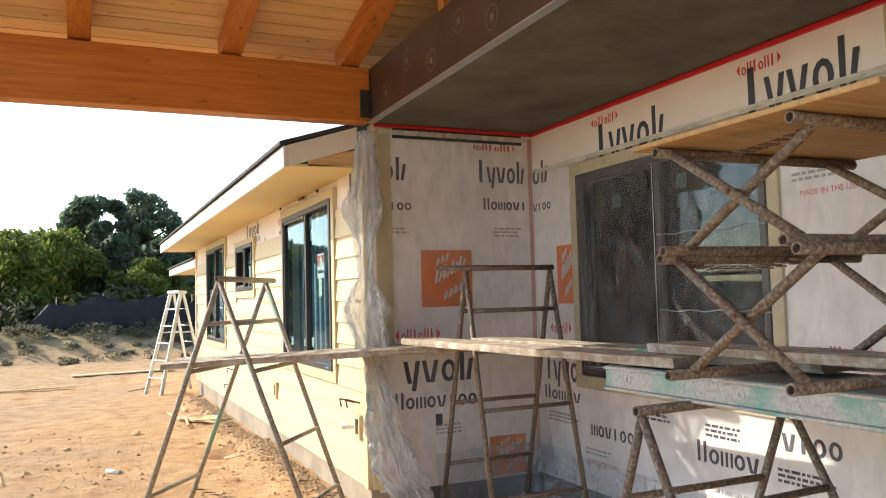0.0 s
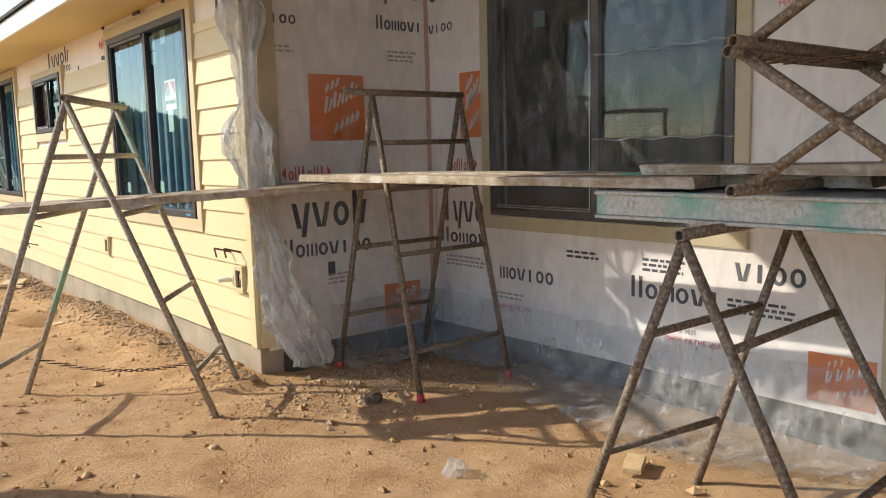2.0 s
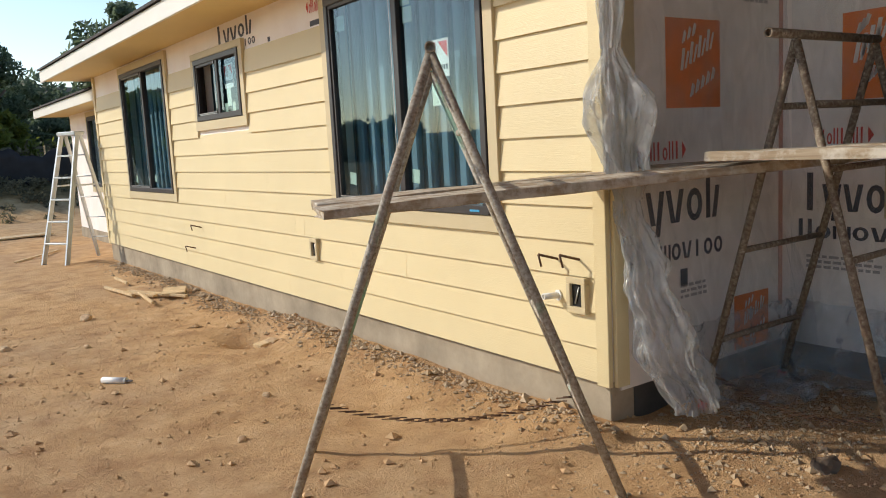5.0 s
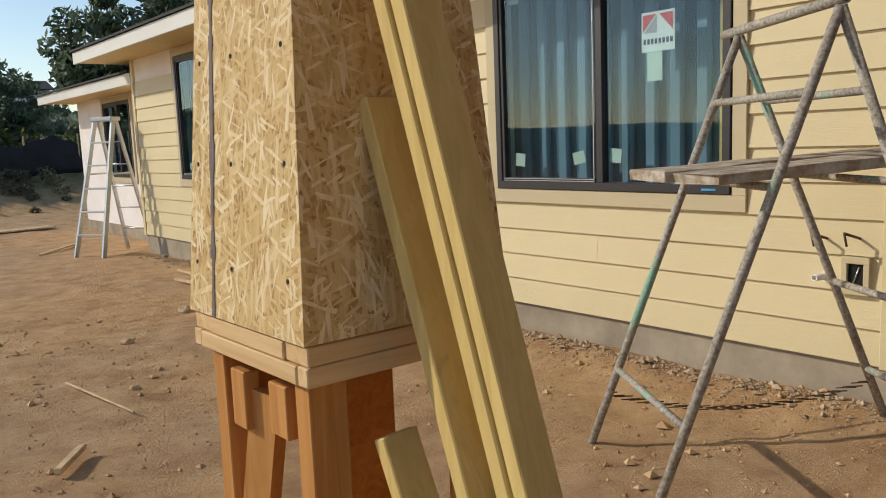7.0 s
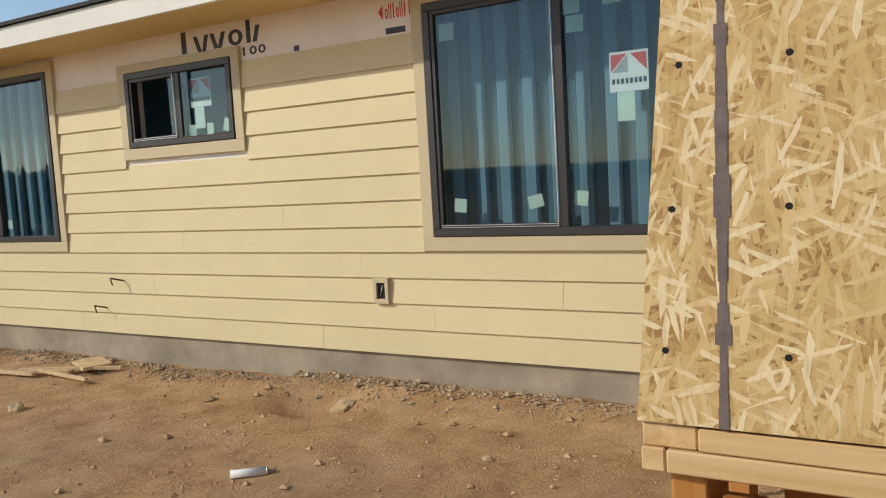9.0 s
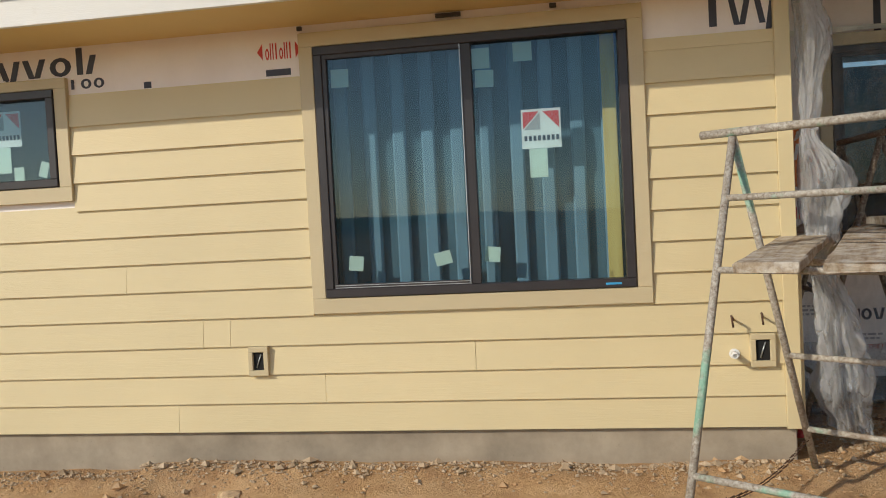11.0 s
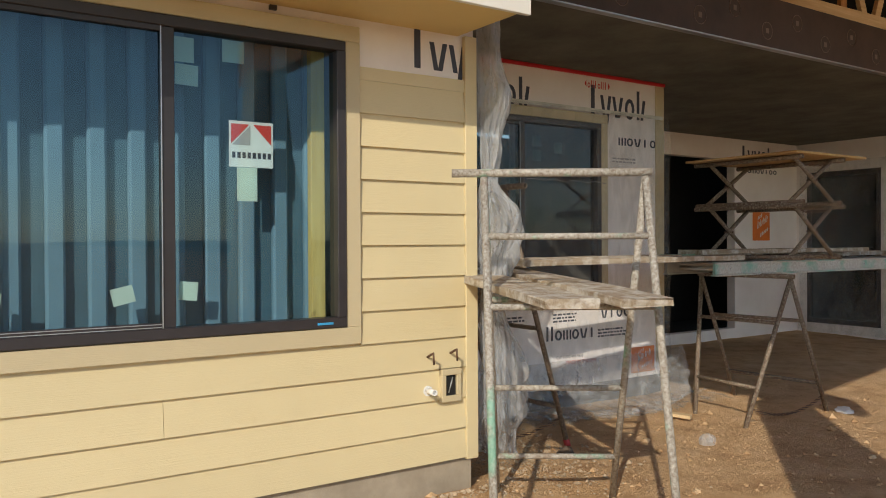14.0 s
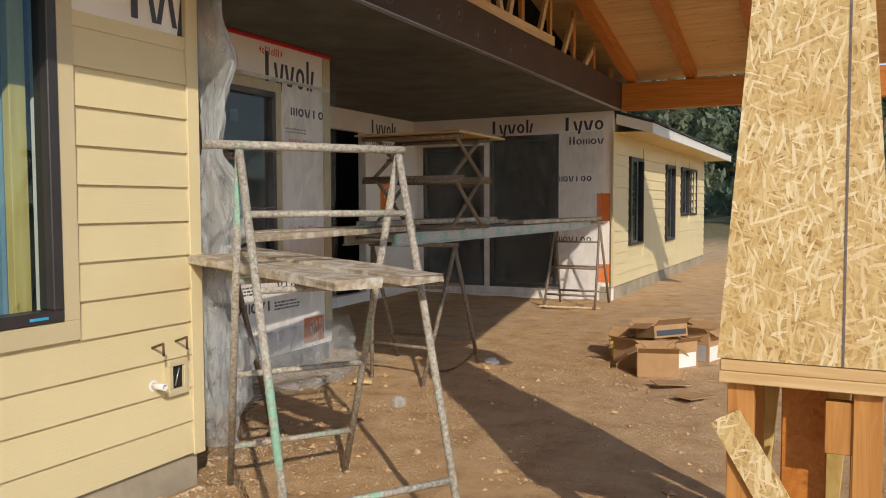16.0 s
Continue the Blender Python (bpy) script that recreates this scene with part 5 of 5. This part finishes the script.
for z in (1.55, 2.05):
    bm = B()
    for i in range(24):
        ya = 4.4 - i * 0.04
        tube(bm, (RX - 0.05, ya, z + 0.006 * math.sin(i)), (RX - 0.05, ya - 0.04, z + 0.006 * math.sin(i + 1)), 0.004, 5)
    part("fold_line", bm, FILM_THICK, pc2)
for i in range(12):
    ya, z = random.uniform(3.5, 5.3), random.uniform(1.3, 2.55)
    L = random.uniform(0.08, 0.3)
    a = random.choice((0.9, 1.15, 1.9)) + random.uniform(-0.2, 0.2)
    part("crease", tube(B(), (RX - 0.055, ya, z), (RX - 0.055, ya - L * math.cos(a), z - L * math.sin(a)), 0.0022, 5), FILM_MID, pc2)
solid("beam_bracket", box(B(), FX - 0.05, BY1 - 0.094, 3.08, FX + 0.03, BY1 - 0.082, 3.3, 0.004), FRAME, "dark steel bracket at the timber beam end", "bracket", "structure")


# ---- step ladder ----
def step_ladder(m):
    ob = thing("step_ladder", "open aluminium step ladder standing on dirt", "ladder", at=m)
    H = 1.95
    for s in (-1, 1):
        part("front_rail", beam(B(), (s * 0.26, -0.5, 0), (s * 0.17, 0, H), 0.03, 0.07, up=(0, 1, 0)), ALU, ob)
        part("rear_rail", beam(B(), (s * 0.25, 0.5, 0), (s * 0.16, 0.06, H - 0.03), 0.03, 0.05, up=(0, 1, 0)), ALU, ob)
    part("top_cap", box(B(), -0.2, -0.07, H - 0.03, 0.2, 0.12, H + 0.03, 0.01), ALU, ob)
    for i in range(1, 6):
        t = i / 6
        y, w = -0.5 * (1 - t), 0.26 - 0.09 * t
        part("step", box(B(), -w, y - 0.04, H * t - 0.02, w, y + 0.05, H * t + 0.005, 0.003), ALU, ob)
        part("rear_bar", tube(B(), (-w, -y * 0.95 + 0.02, H * t), (w, -y * 0.95 + 0.02, H * t), 0.01, 8), ALU, ob)
    for s in (-1, 1):
        part("spreader", beam(B(), (s * 0.2, -0.2, H * 0.6), (s * 0.2, 0.22, H * 0.6), 0.006, 0.025), ALU, ob)


step_ladder(Matrix.Translation((1.62, 16.6, ground_height(1.62, 16.6))) @ Matrix.Rotation(radians(-62), 4, "Z"))


# ---- cardboard boxes ----
def carton(x, y, z, sx, sy, sz, turn, tilt=0.0, flaps=True, panel=None, label="open crumpled cardboard carton on the dirt"):
    ob = thing("cardboard_box", label, "box", "discarded cartons", at=Matrix.Translation((x, y, z)) @ Matrix.Rotation(turn, 4, "Z") @ Matrix.Rotation(tilt, 4, "X"))
    t = 0.006
    bm = B()
    box(bm, -sx / 2, -sy / 2, 0, sx / 2, sy / 2, t)
    for s in (-1, 1):
        box(bm, s * sx / 2 - t / 2, -sy / 2, t, s * sx / 2 + t / 2, sy / 2, sz)
        box(bm, -sx / 2 + t / 2, s * sy / 2 - t / 2, t, sx / 2 - t / 2, s * sy / 2 + t / 2, sz)
    part("body", bm, CARD, ob)
    if flaps:
        for s in (-1, 1):
            part("flap", beam(B(), (s * (sx / 2 + 0.045), -sy / 2, sz - 0.0), (s * (sx / 2 + 0.045), sy / 2, sz - 0.0), 0.1, 0.004, up=(s * 0.5, 0, 1)), CARD, ob)
            part("flap", beam(B(), (-sx / 2, s * (sy / 2 + 0.04), sz + 0.03), (sx / 2, s * (sy / 2 + 0.04), sz + 0.03), 0.1, 0.004, up=(0, -s * 0.7, 1)), CARD, ob)
    if panel:
        part("printed_side", box(B(), -sx / 2 + 0.02, sy / 2 + 0.0035, 0.02, sx / 2 - 0.02, sy / 2 + 0.0055, sz * 0.6), panel, ob)
        part("printed_side", box(B(), -sx / 2 - 0.0055, -sy / 2 + 0.02, 0.02, -sx / 2 - 0.0035, sy / 2 - 0.02, sz * 0.55), WHITE, ob)


carton(0.34, 1.95, 0.0, 0.36, 0.26, 0.22, 0.3)
carton(0.6, 1.62, 0.0, 0.34, 0.28, 0.24, -0.5)
carton(0.24, 1.52, 0.0, 0.3, 0.24, 0.26, 1.0, panel=WHITE, label="carton with white printed side on the dirt")
carton(0.8, 1.25, 0.0, 0.3, 0.24, 0.3, 0.15, panel=YELLOW, flaps=False, label="white and yellow printed carton on the dirt")
carton(0.5, 1.15, 0.0, 0.42, 0.3, 0.28, 0.6)
carton(0.12, 1.05, 0.0, 0.38, 0.3, 0.3, -0.3, panel=INK_GREY)
carton(0.4, 1.42, 0.27, 0.4, 0.28, 0.12, 0.9, 0.12, panel=INK)
carton(0.3, 0.6, 0.0, 0.4, 0.32, 0.25, 0.2)
for x, y, r in ((0.0, 2.35, 0.6), (-0.2, 2.7, 1.1), (0.75, 0.6, 0.2)):
    solid("cardboard_sheet", beam(B(), (x, y, 0.035), (x + 0.3 * math.cos(r), y + 0.3 * math.sin(r), 0.05), 0.18, 0.006), CARD, "flattened grey cardboard lying on dirt", "cardboard", group="flattened cardboard")


# ---- debris ----
def rock(name, x, y, r, material, label, group, squash=0.7, seed=0):
    bm = B()
    bmesh.ops.create_icosphere(bm, subdivisions=2, radius=r)
    for v in bm.verts:
        n = 1 + 0.5 * noise.noise(v.co * (2.2 / r) * 0.5 + Vector((seed, 0, 0)))
        v.co = Vector((v.co.x * n, v.co.y * n * 0.85, v.co.z * n * squash))
    ob = solid(name, bm, material, label, "stone" if name == "stone" else "debris", group=group)
    ob.matrix_basis = Matrix.Translation((x, y, ground_height(x, y) + r * squash * 0.35)) @ Matrix.Rotation(seed * 1.7, 4, "Z")
    return ob


for i, (x, y, r) in enumerate(((-0.55, 9.4, 0.035), (0.34, 10.2, 0.03), (1.55, 9.3, 0.07), (0.9, 7.9, 0.03), (0.5, 7.3, 0.03), (-0.2, 10.6, 0.05), (0.6, 11.5, 0.06), (1.2, 5.0, 0.03), (0.6, 5.1, 0.025), (2.2, 4.3, 0.03), (1.0, 3.4, 0.03))):
    rock("stone", x, y, r, ROCK, "pale rounded clod lying on the dirt", "loose stones", 0.65, i)
rock("crumpled_bag", 1.94, 3.94, 0.07, FILM_THICK, "crumpled clear plastic scrap on the dirt", "scraps", 0.8, 40)
rock("clod", 2.24, 5.08, 0.07, BARK, "dark clump of soil and rag", "scraps", 0.6, 41)
rock("rag", 1.95, 2.05, 0.09, WHITE, "crumpled white paper scrap by the trestle", "scraps", 0.4, 42)
for x, y, L, w, r, label in ((1.5, 9.3, 0.2, 0.1, 0.3, "short offcut of wood lying in the hole"), (2.6, 3.42, 0.16, 0.09, 0.5, "small pale wood block on the dirt"), (1.62, 12.05, 0.34, 0.24, 1.2, "pale siding offcut leaning on debris"), (1.35, 12.3, 0.5, 0.08, 1.9, "splintered wood offcut on the dirt"), (1.2, 12.7, 0.8, 0.04, 1.7, "splintered wood strip on the dirt"), (1.45, 12.1, 0.9, 0.035, 2.0, "splintered wood strip on the dirt"), (1.3, 12.0, 0.7, 0.03, 1.5, "splintered wood strip on the dirt"), (1.4, 13.4, 0.5, 0.03, 1.6, "splintered wood strip on the dirt"),
                          (-0.8, 9.29, 0.86, 0.012, 1.717, "thin wood lath lying on the dirt"), (-1.0, 18.9, 1.6, 0.14, 0.05, "pale board lying on the dirt"), (1.2, 18.0, 1.3, 0.06, 0.9, "pale board lying on the dirt"), (0.9, 22.0, 2.4, 0.5, 0.1, "pale sheet lying on the far dirt"), (-1.2, 8.33, 0.26, 0.035, 0.9, "wood splinter on the dirt"), (2.5, -2.2, 0.9, 0.05, 0.2, "thin board at the wall base")):
    z = ground_height(x, y) + 0.035
    c, s = math.cos(r) * L / 2, math.sin(r) * L / 2
    solid("wood_offcut", beam(B(), (x - c, y - s, z), (x + c, y + s, z + 0.012), w, min(0.028, w), bevel=0.003), STRAW, label, "offcut", group="wood offcuts")

caulk = thing("caulk_tube", "spent white caulk cartridge lying on the dirt", "tube", at=Matrix.Translation((0.245, 8.93, ground_height(0.245, 8.93) + 0.022)) @ Matrix.Rotation(radians(-50), 4, "Z"))
part("cartridge", tube(B(), (-0.09, 0, 0), (0.09, 0, 0), 0.022, 14, True), WHITE, caulk)
part("end_cap", tube(B(), (0.09, 0, 0), (0.098, 0, 0), 0.023, 14), ALU, caulk)
part("nozzle", tube(B(), (0.098, 0, 0), (0.14, 0, 0), 0.007, 8), INK_GREY, caulk)

# pebbles and gravel
rng = random.Random(5)


def scatter(name, n, place, size, material, label):
    verts, faces = [], []
    octa = ((1, 0, 0), (-1, 0, 0), (0, 1, 0), (0, -1, 0), (0, 0, 1), (0, 0, -1))
    tri = ((0, 2, 4), (2, 1, 4), (1, 3, 4), (3, 0, 4), (2, 0, 5), (1, 2, 5), (3, 1, 5), (0, 3, 5))
    for _ in range(n):
        x, y = place()
        r = size * math.exp(rng.gauss(0, 0.5))
        a = rng.uniform(0, 6.28)
        z = ground_height(x, y)
        k = len(verts)
        for q in octa:
            s = [r * rng.uniform(0.6, 1.3) for _ in range(3)]
            px, py = q[0] * s[0], q[1] * s[1]
            verts.append((x + px * math.cos(a) - py * math.sin(a), y + px * math.sin(a) + py * math.cos(a), z + 0.25 * r + q[2] * s[2] * 0.6))
        faces += [tuple(k + i for i in t) for t in tri]
    tagged(mesh_part(name, verts, faces, material), label, "gravel", kind="stuff")


GRAVEL = mat_stone("grey_gravel", (0.36, 0.26, 0.16), (0.58, 0.45, 0.31))
PEBBLE = mat_stone("tan_pebbles", (0.46, 0.28, 0.14), (0.72, 0.5, 0.29))
scatter("gravel", 3800, lambda: (1.93 - abs(rng.gauss(0, 0.16)), rng.uniform(5.9, 15.5)), 0.009, GRAVEL, "grey gravel spilled along the foundation")
scatter("gravel", 2200, lambda: (rng.gauss(2.5, 0.45), rng.gauss(5.45, 0.28)), 0.007, GRAVEL, "grey gravel in the shaded corner")
scatter("pebbles", 16000, lambda: (rng.uniform(-1.5, 3.4), rng.uniform(1.0, 12.5)), 0.0045, PEBBLE, "small tan pebbles and clods on the dirt")
scatter("pebbles", 150, lambda: (rng.uniform(-1.5, 3.0), rng.uniform(2.0, 12)), 0.014, PEBBLE, "larger dry dirt clods on the ground")
scatter("gravel", 420, lambda: (1.9 - abs(rng.gauss(0, 0.12)), rng.uniform(6.0, 15.5)), 0.012, GRAVEL, "rubble lumps along the foundation")
scatter("pebbles", 900, lambda: (rng.uniform(-1.5, 3.0), rng.uniform(2.0, 11)), 0.011, PEBBLE, "tan dirt clods on the ground")


# ---- trees, brush and distance ----
def leaf_cloud(verts, faces, centre, radii, n, size, r):
    for _ in range(n):
        d = Vector((r.gauss(0, 1), r.gauss(0, 1), r.gauss(0, 1))).normalized() * (r.uniform(0.25, 1) ** 0.5)
        c = Vector((centre[0] + d.x * radii[0], centre[1] + d.y * radii[1], centre[2] + d.z * radii[2]))
        a = Vector((r.gauss(0, 1), r.gauss(0, 1), r.gauss(0, 1))).normalized()
        b = a.orthogonal().normalized()
        s = size * r.uniform(0.6, 1.5)
        k = len(verts)
        verts += [tuple(c - a * s), tuple(c + b * s * 0.45), tuple(c + a * s), tuple(c - b * s * 0.45)]
        faces.append((k, k + 1, k + 2, k + 3))


def tree(x, y, h, w, leaf, seed, clumps=38, per=150, size=0.16, low=0.2, label="leafy dark green tree beyond the yard"):
    r = random.Random(seed)
    z = ground_height(x, y)
    ob = thing("tree", label, "tree", "trees beyond the yard", at=Matrix.Translation((x, y, z)))
    bm = B()
    pts = [Vector((0, 0, -0.2))]
    for i in range(6):
        pts.append(pts[-1] + Vector((r.uniform(-0.2, 0.2), r.uniform(-0.2, 0.2), h * 0.13)))
    for i, (p, q) in enumerate(zip(pts, pts[1:])):
        tube(bm, p, q, 0.03 * h * (1 - i / 7) * 0.6 + 0.03, 8)
    for i in range(9):
        p = pts[1 + i % 5]
        a = r.uniform(0, 6.28)
        tube(bm, p, p + Vector((math.cos(a) * w * 0.6, math.sin(a) * w * 0.6, h * r.uniform(0.12, 0.3))), 0.045, 6)
    part("trunk", bm, BARK, ob)
    verts, faces = [], []
    for _ in range(clumps):
        t = r.uniform(low, 1)
        ww = w * (0.45 + 0.55 * math.sin(math.pi * min(1, max(0.1, (t - low) / (1.05 - low)))))
        a, d = r.uniform(0, 6.28), r.uniform(0.2, 1) ** 0.6 * ww
        c = (math.cos(a) * d, math.sin(a) * d, t * h * 0.95)
        q = r.uniform(0.14, 0.32) * w
        leaf_cloud(verts, faces, c, (q * 1.1, q * 1.1, q * 0.8), per, size, r)
    cr = mesh_part("crown", verts, faces, leaf, ob)


tree(0.5, 37.5, 5.5, 1.9, LEAF_DARK, 1, 60, 190)
tree(2.3, 37, 5.8, 1.9, LEAF_DARK, 2, 55, 190, 0.11, 0.25)
tree(-1.5, 35, 3.7, 2.2, LEAF_LIGHT, 3, 50, 170, 0.14, 0.1, "bright yellow-green bushy tree beyond the fence")
tree(-4.0, 37, 3.2, 2.4, LEAF_LIGHT, 4, 50, 160, 0.14, 0.1, "bright yellow-green bushy tree beyond the fence")
tree(4.6, 42, 4.2, 2.6, LEAF_DARK, 5, 45, 160, 0.15, 0.1)
tree(-8.0, 44, 3.6, 2.8, LEAF_GREY, 6, 45, 160, 0.17, 0.1, "grey-green brush tree on the slope")
tree(2.0, 34, 2.6, 1.7, LEAF_LIGHT, 7, 34, 130, 0.12, 0.05, "low yellow-green shrub beyond the fence")
tree(7.9, 32.7, 6.0, 2.6, LEAF_DARK, 8, 60, 170, 0.15, 0.3)
for i, (x, y, h, w) in enumerate(((6.0, -30, 9, 3.0), (2.5, -36, 10, 3.0), (0.0, -40, 9, 3.0), (-3, -34, 7, 3.0), (-6, -42, 10, 3.4), (4.5, -46, 12, 3.5), (9, -40, 12, 3.5), (1, -52, 13, 3.6), (-9, -50, 12, 4))):
    tree(x, y, h, w, LEAF_DARK if i % 3 else HILL, 20 + i, 34, 110, 0.22, 0.25, "tall eucalyptus-like tree on the slope beyond")

def brush(name, n, place, leaf, label, size, h):
    verts, faces = [], []
    r = random.Random(len(label) * 7 + n)
    for _ in range(n):
        x, y = place(r)
        q = h * r.uniform(0.5, 1.4)
        leaf_cloud(verts, faces, (x, y, ground_height(x, y) + q * 0.45), (q * 1.1, q * 1.1, q * 0.7), 90, size, r)
    tagged(mesh_part(name, verts, faces, leaf), label, "brush", kind="stuff")


brush("shrubs", 130, lambda r: (r.uniform(-14, 9), r.uniform(32.5, 40)), LEAF_GREY, "grey-green dry scrub behind the fence", 0.13, 1.1)
brush("shrubs", 60, lambda r: (r.uniform(-14, 9), r.uniform(33, 38)), LEAF_LIGHT, "yellow-green scrub behind the fence", 0.12, 1.2)
brush("weeds", 150, lambda r: (r.uniform(-9, 4), r.uniform(27.3, 30.3)), LEAF_GREY, "dry weeds on the dirt bank", 0.05, 0.22)
brush("hill_scrub", 420, lambda r: (r.uniform(-60, 60), r.uniform(95, 190)), HILL, "hazy scrub covering the distant hillside", 0.8, 2.0)
brush("hill_scrub", 420, lambda r: (r.uniform(-45, 50), r.uniform(-130, -48)), HILL, "scrub and trees covering the far slope", 0.7, 2.4)

# silt fence on the bank
fence = thing("silt_fence", "sagging black silt fence along the bank", "fence")
verts, faces = [], []
N = 60
for i in range(N + 1):
    x = -1.9 + 9.0 * i / N
    y = 30.8 - 0.05 * x + 0.1 * math.sin(i * 0.7)
    z = ground_height(x, y)
    top = (1.05 + 0.12 * math.sin(i * 0.5) + 0.06 * math.sin(i * 1.7)) * min(1, 0.15 + i / 7)
    for k in range(5):
        verts.append((x, y + 0.04 * math.sin(i * 1.3 + k), z - 0.05 + top * k / 4))
for i in range(N):
    for k in range(4):
        a = i * 5 + k
        faces.append((a, a + 5, a + 6, a + 1))
cloth = mesh_part("fabric", verts, faces, FENCE, fence, True)
sm = cloth.modifiers.new("thick", "SOLIDIFY")
sm.thickness = 0.02
for i in range(6):
    x = -0.9 + i * 1.5
    z = ground_height(x, 30.9 - 0.05 * x)
    part("stake", box(B(), x - 0.02, 30.9 - 0.05 * x, z - 0.1, x + 0.02, 30.94 - 0.05 * x, z + 1.2), STRAW, fence)

# house on the hill
hh = thing("hill_house", "pale low house far up on the hillside", "house", at=Matrix.Translation((26.4, 150.7, ground_height(26.4, 150.7) + 0.6)))
part("wall", box(B(), -7, -4, -1, 7, 4, 3.2), WHITE, hh)
bm = B()
for s in (-1, 1):
    beam(bm, (-7.6, s * 2.4, 3.9), (7.6, s * 2.4, 3.9), 5.2, 0.2, up=(0, s * 0.35, 1))
part("roof", bm, SHINGLE, hh)
for i in range(4):
    part("window", box(B(), -5.5 + i * 3, -4.03, 0.8, -4.2 + i * 3, -4.0, 2.2), FRAME, hh)
